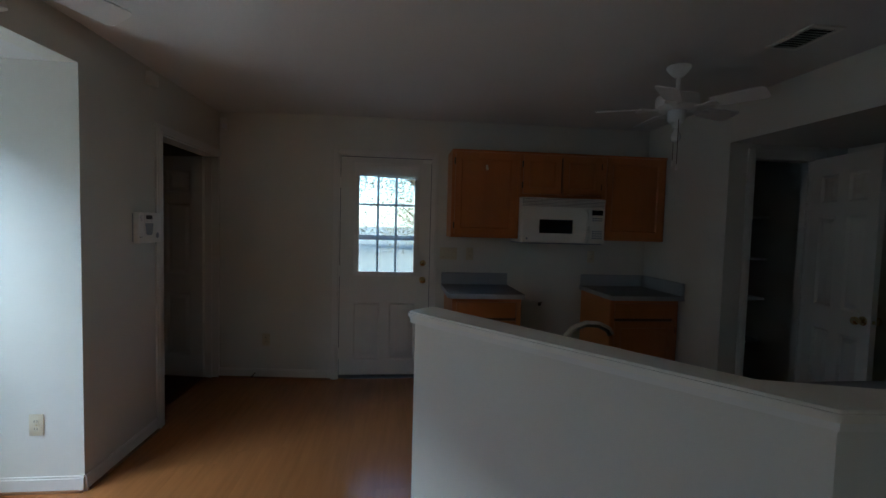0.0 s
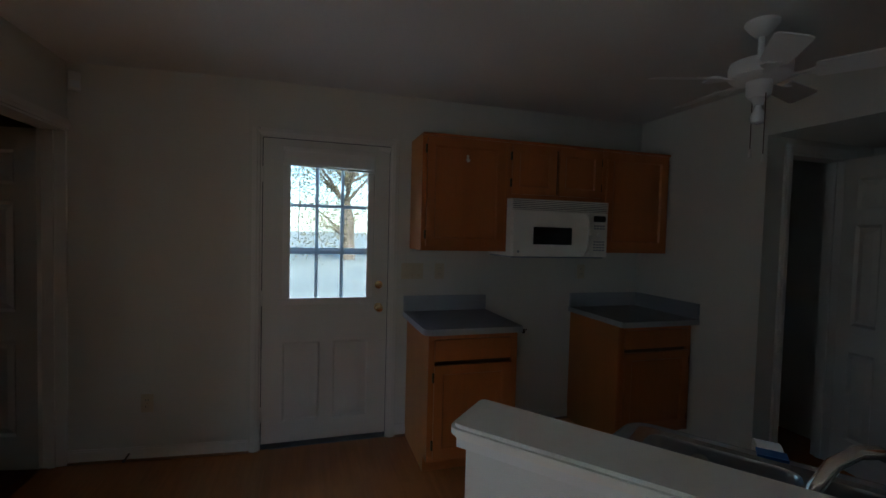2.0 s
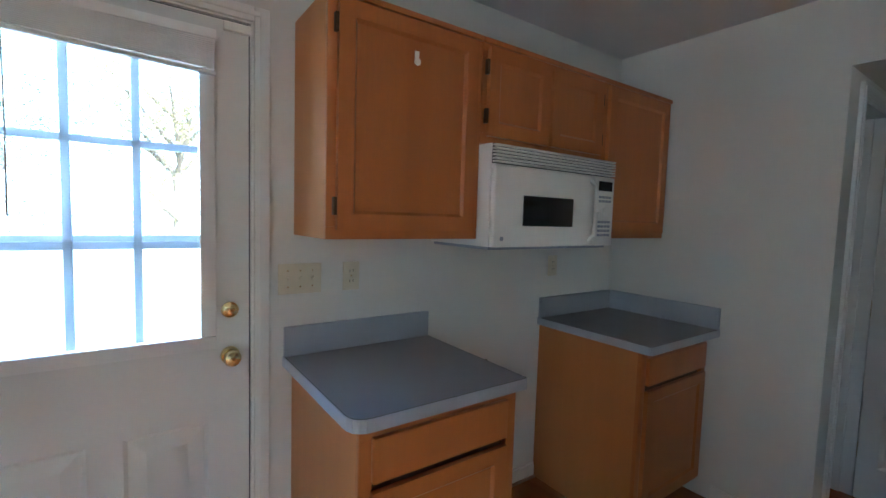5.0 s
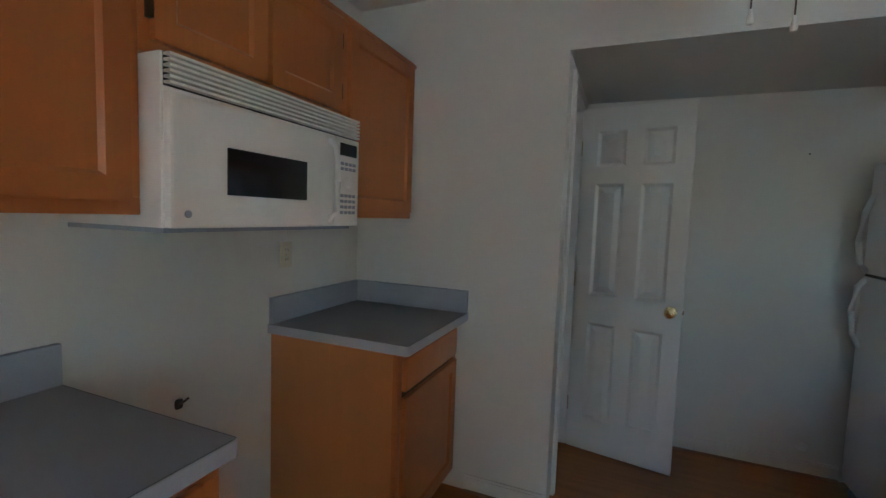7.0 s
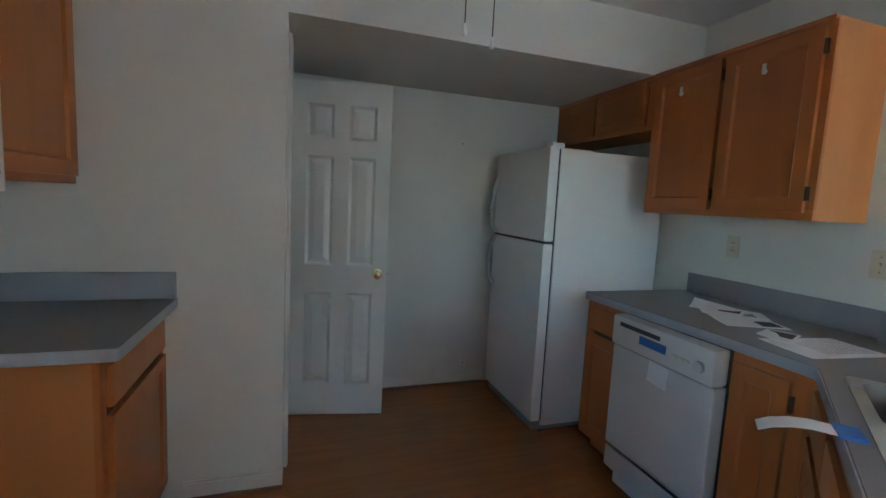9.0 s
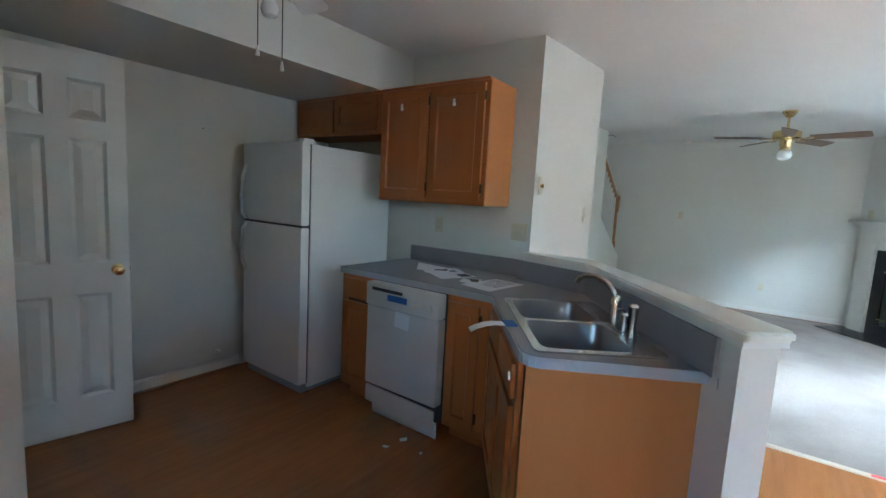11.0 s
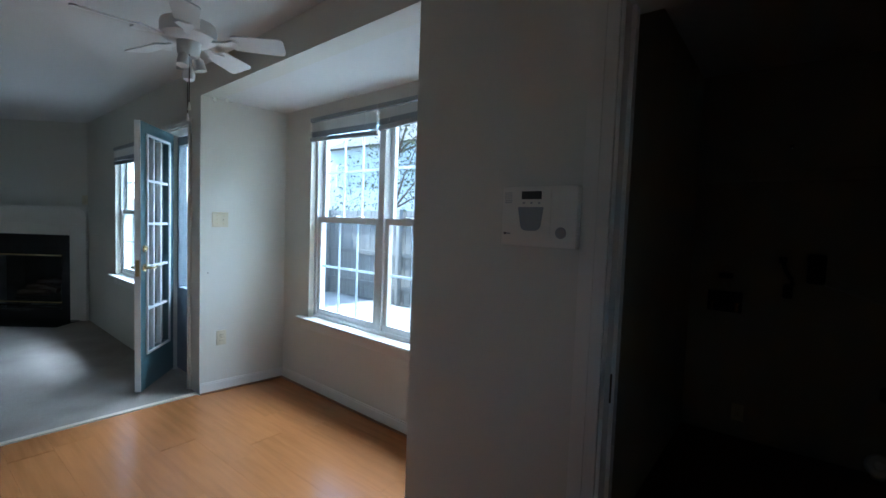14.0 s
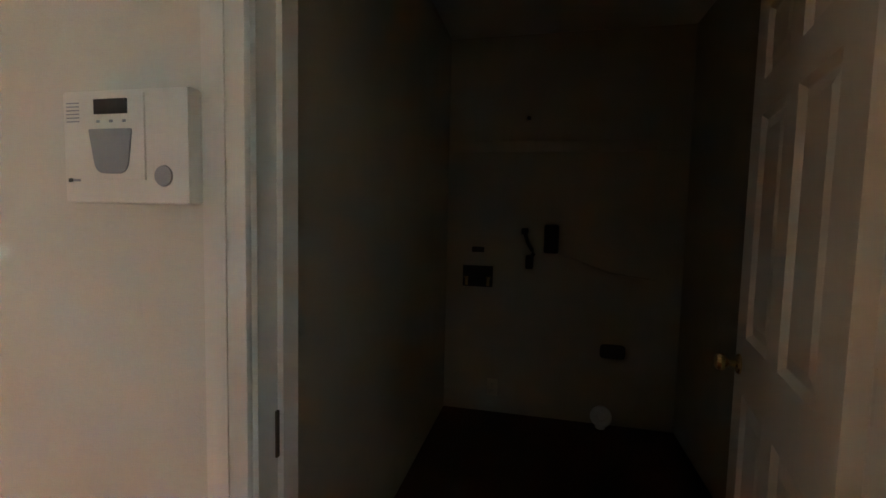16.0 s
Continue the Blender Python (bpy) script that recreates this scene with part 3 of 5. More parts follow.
bm = bmesh.new()
for r in ((0, 0.83, 1.97, 2.055), (0, 0.135, 0.96, 1.97), (0.715, 0.83, 0.96, 1.97)):
    box(bm, r[0], r[1], -0.022, 0.022, r[2], r[3])
part("upper_frame", bm, DOOR, back)
part("lower_panel", leaf(0.83, 0.96, 0.044, [(0.13, 0.37, 0.16, 0.70), (0.46, 0.70, 0.16, 0.70)], True, field=0.05), DOOR, back)
bm = bmesh.new()
for x0, x1, z0, z1 in ((0.125, 0.725, 0.955, 1.0), (0.125, 0.725, 1.935, 1.98), (0.125, 0.172, 1.0, 1.935), (0.678, 0.725, 1.0, 1.935)):
    box(bm, x0, x1, -0.036, -0.022, z0, z1, bevel=0.006)
part("window_frame", bm, TRIM, back)
for i in (1, 2):
    x, z = 0.172 + 0.506 * i / 3, 1.0 + 0.935 * i / 3
    part("muntin", boxes((x - 0.011, x + 0.011, -0.012, 0.008, 1.0, 1.935), bevel=0.003), GRILLE, back)
    part("muntin", boxes((0.172, 0.678, -0.011, 0.007, z - 0.011, z + 0.011), bevel=0.003), GRILLE, back)
for i in range(3):
    for k in range(3):
        pane = part("pane", boxes((0.172 + 0.1687 * i + 0.004, 0.172 + 0.1687 * (i + 1) - 0.004, -0.002, 0.002, 1.0 + 0.3117 * k + 0.004, 1.0 + 0.3117 * (k + 1) - 0.004)), GLASS, back)
        pane.visible_shadow = False
part("weatherstrip", boxes((0.8305, 0.8348, -0.016, 0.02, 0.0, 2.058), (-0.0048, -0.0005, -0.016, 0.02, 0.0, 2.058), (0.0, 0.83, -0.016, 0.02, 2.0555, 2.0605)), DARK_GREY, back, "dark weatherstrip gap round the leaf")
part("sweep", boxes((0, 0.83, -0.03, 0.02, -0.012, 0.02)), DARK_GREY, back, "dark rubber sweep")
knob(back, pose(0.768, -0.022, 0.925))
bm = lathe(bmesh.new(), [(0.028, 0), (0.028, 0.006), (0.022, 0.012), (0.012, 0.014)], 22)
box(bm, -0.004, 0.004, -0.014, 0.014, 0.012, 0.026, bevel=0.002)
part("deadbolt", bm, BRASS, back, "brass deadbolt turn", pose(0.768, -0.022, 1.085, 90, 0, 0))
for z in (0.22, 1.0, 1.82):
    hinge(back, pose(-0.004, -0.02, z), OFFWHITE, 0.1)
part("closer", boxes((0.75, 0.835, -0.04, -0.022, 2.02, 2.05), bevel=0.004), OFFWHITE, back)
# storm door outside it
sd = thing("storm_door", pose(-0.53, NORTH + 0.125, 0.02), "white aluminium storm door with clear glass outside the entry", "door")
for x0, x1, z0, z1, nm in ((0.0, 0.10, 0, 2.04, "stile"), (0.70, 0.83, 0, 2.04, "stile"), (0.10, 0.70, 0, 0.22, "rail"), (0.10, 0.70, 1.29, 1.335, "rail"), (0.10, 0.70, 1.95, 2.04, "rail")):
    part(nm, boxes((x0, x1, -0.012, 0.012, z0, z1), bevel=0.003), VINYL, sd)
for z0, z1 in ((0.22, 1.29), (1.335, 1.95)):
    g = part("pane", boxes((0.10, 0.70, -0.002, 0.002, z0, z1)), GLASS, sd)
    g.visible_shadow = False
stop = thing("door_stop", pose(-1.30, NORTH + 0.66 * SKEW - 0.012, 0.045), "small dark spring door stop on the baseboard", "door stop")
part("spring", tube(bmesh.new(), [(0, 0, 0), (0, -0.07, -0.004)], 0.006, 8), BRONZE, stop)
part("tip", lathe(bmesh.new(), [(0.009, 0), (0.009, 0.014), (0.005, 0.016)], 10), DARK_GREY, stop, "", pose(0, -0.07, -0.004, 90, 0, 0))

# rolled blind on the door's window
bl = thing("mini_blind", pose(-0.53 + 0.125, NORTH - 0.012, 1.935), "raised white mini blind bunched at the door window", "blind")
part("headrail", boxes((0, 0.60, -0.028, 0.0, 0.055, 0.085), bevel=0.003), OFFWHITE, bl)
for i in range(15):
    part("slat", boxes((0.005, 0.595, -0.026, -0.002, -0.020 + i * 0.005, -0.0155 + i * 0.005)), OFFWHITE, bl, "", Matrix.Rotation(radians(1.8 - 0.12 * i), 4, "Y"))
part("bottom_rail", boxes((0.0, 0.60, -0.025, -0.004, -0.034, -0.021), bevel=0.003), OFFWHITE, bl, "", Matrix.Rotation(radians(2.2), 4, "Y"))
bm = tube(bmesh.new(), [(0.10, -0.02, 0.06), (0.102, -0.021, -0.25), (0.10, -0.02, -0.52)], 0.0025, 6)
part("wand", bm, OFFWHITE, bl)


# ---- cabinets ----
def cabinet(name, m, w, d, h, fronts, label, group, left_end=True, toe=0.0, stickers=(), hinges=True):
    """A cabinet with a face frame: back at y = 0, front at y = -d. fronts: (x0, x1, z0, z1, kind, hinge side)."""
    cab = thing(name, m, label, "cabinet", group)
    t = 0.018
    for x in (0, w - t):
        part("side_panel", boxes((x, x + t, -d, 0, toe, h), *([(x, x + t, -d + 0.085, 0, 0, toe)] if toe else [])), OAK_END, cab, "pale veneer side panel")
    part("back_panel", boxes((t, w - t, -0.008, 0, toe, h)), OAK_END, cab)
    part("bottom_panel", boxes((t, w - t, -d, -0.008, toe, toe + t)), OAK_END, cab)
    part("top_panel", boxes((t, w - t, -d, -0.008, h - t, h)), OAK_END, cab)
    if not toe:
        part("top_trim", boxes((0.001, w - 0.001, -d - 0.034, -d - 0.0195, h - 0.016, h + 0.003), bevel=0.003), OAK, cab)
    if toe:
        part("toe_kick", boxes((0.0, w, -d + 0.07, -d + 0.085, 0, toe)), OAK, cab)
    for x0, x1, z0, z1, nm in ((0, w, toe, toe + 0.04, "rail"), (0, w, h - 0.04, h, "rail"), (0, 0.04, toe + 0.04, h - 0.04, "stile"), (w - 0.04, w, toe + 0.04, h - 0.04, "stile")):
        part(nm, boxes((x0, x1, -d - 0.019, -d, z0, z1), bevel=0.0015), OAK, cab)
    # Thin near-black sheet in place of the shade inside the cabinet.
    part("inside", boxes((0.02, w - 0.02, -d + 0.004, -d + 0.008, toe + 0.03, h - 0.03)), DARK_GAP, cab, "dark sheet for the shade behind the doors")
    for x0, x1, z0, z1, kind, side in fronts:
        fw, fh = x1 - x0, z1 - z0
        if kind == "door":
            ob = part("door", leaf(fw, fh, 0.019, [(0.052, fw - 0.052, 0.052, fh - 0.052)], False, groove=0.010, depth=0.010, field=0.004, rise=0.0, ease=0.007), OAK, cab, "", pose(x0, -d - 0.0295, z0))
            if hinges:
                for z in (0.075, fh - 0.075):
                    hx = -0.004 if side == "l" else fw + 0.004
                    part("hinge", boxes((hx - 0.007, hx + 0.007, -0.006, 0.012, z - 0.028, z + 0.028), bevel=0.002), BRONZE, ob, "dark bronze hinge")
        elif kind == "stile":
            part("stile", boxes((x0, x1, -d - 0.0185, -d + 0.003, z0, z1), bevel=0.001), OAK, cab)
        else:
            part("drawer_front", boxes((x0, x1, -d - 0.039, -d - 0.019, z0, z1), bevel=0.006), OAK, cab)
    for x, z, s in stickers:
        bm = lathe(bmesh.new(), [(0.012 * s, 0), (0.013 * s, 0.002), (0.011 * s, 0.006), (0.004, 0.007)], 14)
        box(bm, -0.011 * s, 0.006 * s, 0.006 * s, 0.034 * s, 0.0005, 0.004, bevel=0.002)
        part("catch", bm, OFFWHITE, cab, "white plastic child catch", pose(x, -d - 0.039, z, 90, 0, 0))
    return cab


DU, DB = 0.305, 0.585
cabinet("wall_cabinet", pose(0.455, NORTH, 1.365), 0.605, DU, 0.76, [(0.03, 0.575, 0.03, 0.735, "door", "l")],
        "honey oak wall cabinet with a plastic catch beside the door", "cabinets over the range", stickers=[(0.305, 0.60, 1.0)])
cabinet("bridge_cabinet", pose(1.062, NORTH, 1.735), 0.758, DU, 0.39, [(0.025, 0.365, 0.028, 0.362, "door", "l"), (0.385, 0.735, 0.028, 0.362, "door", "r")],
        "short honey oak cabinet over the microwave", "cabinets over the range")
cabinet("wall_cabinet", pose(1.822, NORTH, 1.365), 0.600, DU, 0.76, [(0.03, 0.57, 0.03, 0.735, "door", "r")],
        "honey oak wall cabinet in the corner", "cabinets over the range", hinges=False)
cabinet("base_cabinet", pose(0.450, NORTH, 0), 0.580, DB, 0.875, [(0.035, 0.53, 0.715, 0.845, "drawer", ""), (0.035, 0.53, 0.13, 0.69, "door", "l")],
        "honey oak base cabinet with drawer beside the back door", "base cabinets at the range gap", toe=0.10)
cabinet("base_cabinet", pose(1.805, NORTH, 0), 0.61, DB, 0.875, [(0.035, 0.575, 0.715, 0.845, "drawer", ""), (0.035, 0.575, 0.13, 0.69, "door", "r")],
        "honey oak base cabinet with drawer in the corner", "base cabinets at the range gap", toe=0.10)
R = 180
cabinet("wall_cabinet", pose(2.432, SOUTH, 1.365, 0, 0, R), 0.882, DU, 0.765, [(0.02, 0.425, 0.03, 0.735, "door", "r"), (0.447, 0.852, 0.03, 0.735, "door", "r")],
        "two-door honey oak wall cabinet with plastic catches", "cabinets over the sink run", stickers=[(0.205, 0.62, 1.0), (0.635, 0.62, 1.0)])
cabinet("fridge_cabinet", pose(NICHE - 0.004, SOUTH, 1.83, 0, 0, R), NICHE - 2.44, DU, 0.298, [(0.02, 0.46, 0.025, 0.275, "door", "l"), (0.475, 0.915, 0.025, 0.275, "door", "r")],
        "short dark oak cabinet above the fridge", "cabinets over the sink run", hinges=False)
cabinet("base_cabinet", pose(2.410, SOUTH, 0, 0, 0, R), 0.300, 0.64, 0.875, [(0.022, 0.278, 0.715, 0.845, "drawer", ""), (0.022, 0.278, 0.13, 0.69, "door", "l")],
        "narrow honey oak base cabinet beside the fridge", "sink run base cabinets", toe=0.10, hinges=False)
cabinet("base_cabinet", pose(1.541, SOUTH, 0, 0, 0, R), 0.298, 0.64, 0.872, [(0.014, 0.215, 0.13, 0.835, "door", "r"), (0.195, 0.259, 0.139, 0.833, "stile", "")],
        "honey oak corner base cabinet between dishwasher and sink", "sink run base cabinets", toe=0.10)

# diagonal sink base
SC = Vector((0.776, 1.733, 0))                 # middle of the sink
U = Vector((-0.58, 0.814, 0)).normalized()    # along the diagonal
V = Vector((U.y, -U.x, 0))                   # towards the kitchen
sink_base = thing("sink_base_cabinet", pose(0, 0, 0), "honey oak diagonal sink cabinet with pale veneer end", "cabinet", "sink run base cabinets")
part("body", slab([(1.243, 1.0), (1.243, 1.49), (0.745, 2.165), (0.235, 1.875), (0.92, 1.09)], 0.10, 0.70), OAK, sink_base)
part("plinth", slab([(1.23, 1.0), (1.23, 1.37), (1.20, 1.40), (0.74, 2.09), (0.26, 1.86), (0.93, 1.10)], 0, 0.10), DARK_GAP, sink_base)
ea, eb = Vector((0.755, 2.178, 0)), Vector((0.225, 1.890, 0))
en = (eb - ea).length
part("end_panel", boxes((0, en, -0.012, 0.006, 0.0, 0.873)), OAK_END, sink_base, "pale veneer end panel", Matrix.Translation(ea) @ Matrix.Rotation(math.atan2(eb.y - ea.y, eb.x - ea.x), 4, "Z"))
fa, fb = Vector((1.238, 1.50, 0)), Vector((0.765, 2.170, 0))
fn = (fb - fa).length
FM = Matrix.Translation(fa) @ Matrix.Rotation(math.atan2(fb.y - fa.y, fb.x - fa.x) + math.pi, 4, "Z") @ Matrix.Translation((-fn, 0, 0))
face = part("face_frame", boxes((0, fn, 0.0, 0.02, 0.10, 0.15), (0, fn, 0, 0.02, 0.69, 0.875), (0, 0.05, 0, 0.02, 0.15, 0.69), (fn - 0.05, fn, 0, 0.02, 0.15, 0.69)), OAK, sink_base, "", FM)
for x0, x1 in ((0.03, fn / 2 - 0.006), (fn / 2 + 0.006, fn - 0.03)):
    for z0, z1, drawer in ((0.13, 0.69, False), (0.715, 0.845, True)):
        fw = x1 - x0
        if drawer:
            part("drawer_front", boxes((x0, x1, 0.02, 0.038, z0, z1), bevel=0.006), OAK, sink_base, "", FM)
        else:
            part("door", leaf(fw, z1 - z0, 0.019, [(0.05, fw - 0.05, 0.05, z1 - z0 - 0.05)], True, groove=0.006, depth=0.009, field=0.004, rise=0.0), OAK, sink_base, "", FM @ pose(x0, 0.03, z0))
bm = lathe(bmesh.new(), [(0.017, 0), (0.016, 0.004), (0.006, 0.006)], 14)
part("catch", bm, OFFWHITE, sink_base, "white plastic child catch", FM @ pose(0.06, 0.038, 0.79, -90, 0, 0))

# ---- worktops ----
def worktop(name, outline, radii, z0, z1, label, holes=()):
    top = thing(name, pose(0, 0, 0), label, "counter")
    bm = slab(rounded(outline, radii), z0, z1, holes)
    part("top", bm, COUNTER, top, "", None, False)
    pts = rounded(outline, radii)
    return top, pts


def edge_strip(top, pts, z0, z1, t=0.003):
    """Pale facing strip along an open edge of a worktop."""
    bm = bmesh.new()
    for a, b in zip(pts, pts[1:]):
        a, b = Vector((*a, 0)), Vector((*b, 0))
        n = (b - a).length
        box(bm, 0, n, -t, 0.0005, z0, z1 - 0.0015, turn=Matrix.Translation(a) @ Matrix.Rotation(math.atan2(b.y - a.y, b.x - a.x), 4, "Z"))
    seam = bmesh.new()
    for a, b in zip(pts, pts[1:]):
        a, b = Vector((*a, 0)), Vector((*b, 0))
        box(seam, 0, (b - a).length, 0.0006, 0.0022, z1 - 0.002, z1 + 0.0004, turn=Matrix.Translation(a) @ Matrix.Rotation(math.atan2(b.y - a.y, b.x - a.x), 4, "Z"))
    part("seam", seam, DARK_GREY, top, "thin dark glue line at the edge")
    return part("edge_strip", bm, COUNTER_EDGE, top, "pale blue-grey edge strip")


ZT = 0.912
top, pts = worktop("worktop", [(0.418, NORTH - 0.002), (0.418, NORTH - 0.635), (1.05, NORTH - 0.635), (1.05, NORTH - 0.002)], [0, 0.06, 0.01, 0], 0.875, ZT, "grey laminate worktop beside the back door")
edge_strip(top, pts[0:], 0.874, ZT)
part("backsplash", boxes((0.418, 1.05, NORTH - 0.022, NORTH - 0.002, ZT, 1.022), bevel=0.002), COUNTER_EDGE, top)
top, pts = worktop("worktop", [(1.785, NORTH - 0.002), (1.785, NORTH - 0.655), (EAST - 0.002, NORTH - 0.655), (EAST - 0.002, NORTH - 0.002)], [0, 0.012, 0, 0], 0.875, ZT, "grey laminate worktop in the kitchen corner")
edge_strip(top, pts[:len(pts) - 1], 0.874, ZT)
part("backsplash", boxes((1.79, EAST - 0.002, NORTH - 0.022, NORTH - 0.002, ZT, 1.022), bevel=0.002), COUNTER_EDGE, top)
part("side_splash", boxes((EAST - 0.022, EAST - 0.002, NORTH - 0.655, NORTH - 0.022, ZT, 1.022), bevel=0.002), COUNTER_EDGE, top)

def on_sink(u, v):
    p = SC + U * u + V * v
    return (p.x, p.y)


HOLE = [on_sink(*q) for q in ((-0.375, -0.215), (0.375, -0.215), (0.375, 0.20), (-0.375, 0.20))]
top, pts = worktop("worktop", [(2.412, SOUTH + 0.002), (2.412, 1.545), (1.256, 1.53), (0.745, 2.235), (0.205, 1.925), (0.215, 1.985), (0.915, 1.068), (1.372, 0.945), (1.392, SOUTH + 0.002)],
                   [0, 0.01, 0.03, 0.07, 0.0, 0, 0, 0, 0], 0.875, ZT, "grey laminate L-shaped worktop with the sink", [HOLE])
edge_strip(top, pts[1:21][::1], 0.873, ZT)
part("backsplash", boxes((1.40, 2.36, SOUTH + 0.002, SOUTH + 0.022, ZT, 1.025), bevel=0.002), COUNTER, top)
bm = bmesh.new()
for a, b in (((1.40, 0.948), (0.915, 1.078)), ((0.915, 1.078), (0.222, 1.993))):
    a, b = Vector((*a, 0)), Vector((*b, 0))
    n = (b - a).length
    box(bm, 0, n, -0.014, 0.0, ZT, 1.035, turn=Matrix.Translation(a) @ Matrix.Rotation(math.atan2(b.y - a.y, b.x - a.x), 4, "Z"))
part("bar_splash", bm, COUNTER, top)

# ---- sink and tap ----
SM = Matrix.Translation((SC.x, SC.y, ZT)) @ Matrix(((U.x, V.x, 0, 0), (U.y, V.y, 0, 0), (0, 0, 1, 0), (0, 0, 0, 1)))
sink = thing("double_sink", SM, "stainless steel double-bowl drop-in sink in the worktop", "sink")
def rect(x0, x1, y0, y1, r=0.05):
    return rounded([(x0, y0), (x1, y0), (x1, y1), (x0, y1)], r, 5)


part("rim", slab(rect(-0.395, 0.395, -0.235, 0.22, 0.03), 0.001, 0.007, [rect(-0.36, -0.013, -0.135, 0.19), rect(0.013, 0.36, -0.135, 0.19)]), LIT_STEEL, sink, "", None, False)
for x0, x1 in ((-0.36, -0.013), (0.013, 0.36)):
    bm = bmesh.new()
    rings = []
    for inset, z, r in ((0, 0.007, 0.05), (0.004, 0.0, 0.05), (0.008, -0.14, 0.05), (0.03, -0.165, 0.06), (0.09, -0.172, 0.05)):
        rings.append([bm.verts.new((x, y, z)) for x, y in rect(x0 + inset, x1 - inset, -0.135 + inset, 0.19 - inset, r)])
    for a, b in zip(rings, rings[1:]):
        for i in range(len(a)):
            j = (i + 1) % len(a)
            bm.faces.new((a[i], a[j], b[j], b[i]))
    bm.faces.new(rings[-1])
    bmesh.ops.recalc_face_normals(bm, faces=bm.faces[:])
    bmesh.ops.reverse_faces(bm, faces=bm.faces[:])
    part("bowl", bm, SHADED_STEEL, sink)
    part("drain", lathe(bmesh.new(), [(0.042, 0), (0.042, 0.003), (0.034, 0.005), (0.02, 0.002)], 20), CHROME, sink, "", pose((x0 + x1) / 2, 0.02, -0.171))

tap = thing("kitchen_tap", SM @ pose(0.02, -0.185, 0.007), "satin nickel arched tap with side sprayer on the sink", "tap")
part("deck_plate", slab(rect(-0.125, 0.125, -0.028, 0.028, 0.027), 0, 0.012), CHROME, tap)
bm = lathe(bmesh.new(), [(0.026, 0.01), (0.024, 0.05), (0.021, 0.085), (0.023, 0.11), (0.016, 0.125)], 20)
part("body", bm, CHROME, tap)
arc = [(0, 0, 0.09), (-0.008, 0.008, 0.13), (-0.032, 0.032, 0.17), (-0.066, 0.066, 0.19), (-0.098, 0.098, 0.188), (-0.122, 0.122, 0.172), (-0.13, 0.13, 0.152)]
part("spout", tube(bmesh.new(), arc, 0.0125, 14), CHROME, tap)
bm = lathe(bmesh.new(), [(0.02, 0.01), (0.017, 0.05), (0.019, 0.07), (0.012, 0.08)], 16)
part("lever_hub", bm, CHROME, tap, "", pose(0.10, 0, 0))
part("lever", tube(bmesh.new(), [(0.10, 0, 0.075), (0.115, 0.02, 0.092), (0.13, 0.05, 0.10)], 0.006, 10), CHROME, tap)
bm = lathe(bmesh.new(), [(0.02, 0.0), (0.018, 0.02), (0.013, 0.04), (0.017, 0.09), (0.02, 0.12), (0.012, 0.13)], 16)
part("sprayer", bm, CHROME, tap, "", pose(0.17, 0.0, 0.0))

# ---- microwave ----
mw = thing("microwave", pose(1.066, NORTH - 0.002, 1.325), "off-white over-range microwave with dark window under the cabinet", "microwave")
part("body", boxes((0, 0.752, -0.385, 0, 0.012, 0.405), bevel=0.006), OFFWHITE, mw)
part("underside", boxes((0.01, 0.742, -0.375, -0.01, 0.0, 0.013)), GREY, mw)
door = part("door", boxes((0.004, 0.605, -0.41, -0.385, 0.012, 0.325), bevel=0.008), OFFWHITE, mw)
part("window", boxes((0.155, 0.455, -0.414, -0.409, 0.095, 0.215), bevel=0.003), BLACK_GLASS, door, "dark glass window")
part("badge", lathe(bmesh.new(), [(0.009, 0), (0.009, 0.002)], 16), GREY, door, "", pose(0.045, -0.411, 0.045, 90, 0, 0))
bm = tube(bmesh.new(), [(0.575, -0.408, 0.03), (0.58, -0.432, 0.06), (0.58, -0.44, 0.165), (0.58, -0.432, 0.28), (0.575, -0.408, 0.305)], 0.011, 10)
part("handle", bm, OFFWHITE, door)
panel = part("control_panel", boxes((0.607, 0.748, -0.41, -0.385, 0.012, 0.325), bevel=0.006), OFFWHITE, mw)
part("display", boxes((0.63, 0.728, -0.413, -0.409, 0.262, 0.305)), BLACK_GLASS, panel)
for i in range(4):
    for z in (0.210, 0.228, 0.055, 0.075, 0.095, 0.115):
        part("button", boxes((0.634 + 0.024 * i, 0.652 + 0.024 * i, -0.412, -0.4095, z, z + 0.011)), GREY, panel)
part("dial", lathe(bmesh.new(), [(0.02, 0), (0.019, 0.012), (0.01, 0.014)], 20), OFFWHITE, panel, "", pose(0.68, -0.41, 0.168, 90, 0, 0))
part("vent_recess", boxes((0.006, 0.746, -0.395, -0.386, 0.33, 0.402)), DARK_GREY, mw)
for i in range(6):
    part("vent_slat", boxes((0.004, 0.748, -0.412, -0.39, 0.332 + 0.0122 * i, 0.339 + 0.0122 * i), bevel=0.0015), OFFWHITE, mw)

# ---- fridge ----
FX0, FX1, FYF = 2.585, 3.275, 1.735
fr = thing("refrigerator", pose(FX0, SOUTH + 0.05, 0), "white top-freezer refrigerator with curved handles in the niche", "refrigerator")
fd = FYF - SOUTH - 0.05
part("body", boxes((0, FX1 - FX0, 0, fd - 0.075, 0.045, 1.70), bevel=0.006), WHITE, fr)
part("base_grille", boxes((0.02, 0.67, 0.05, fd - 0.03, 0.012, 0.07)), GREY, fr)
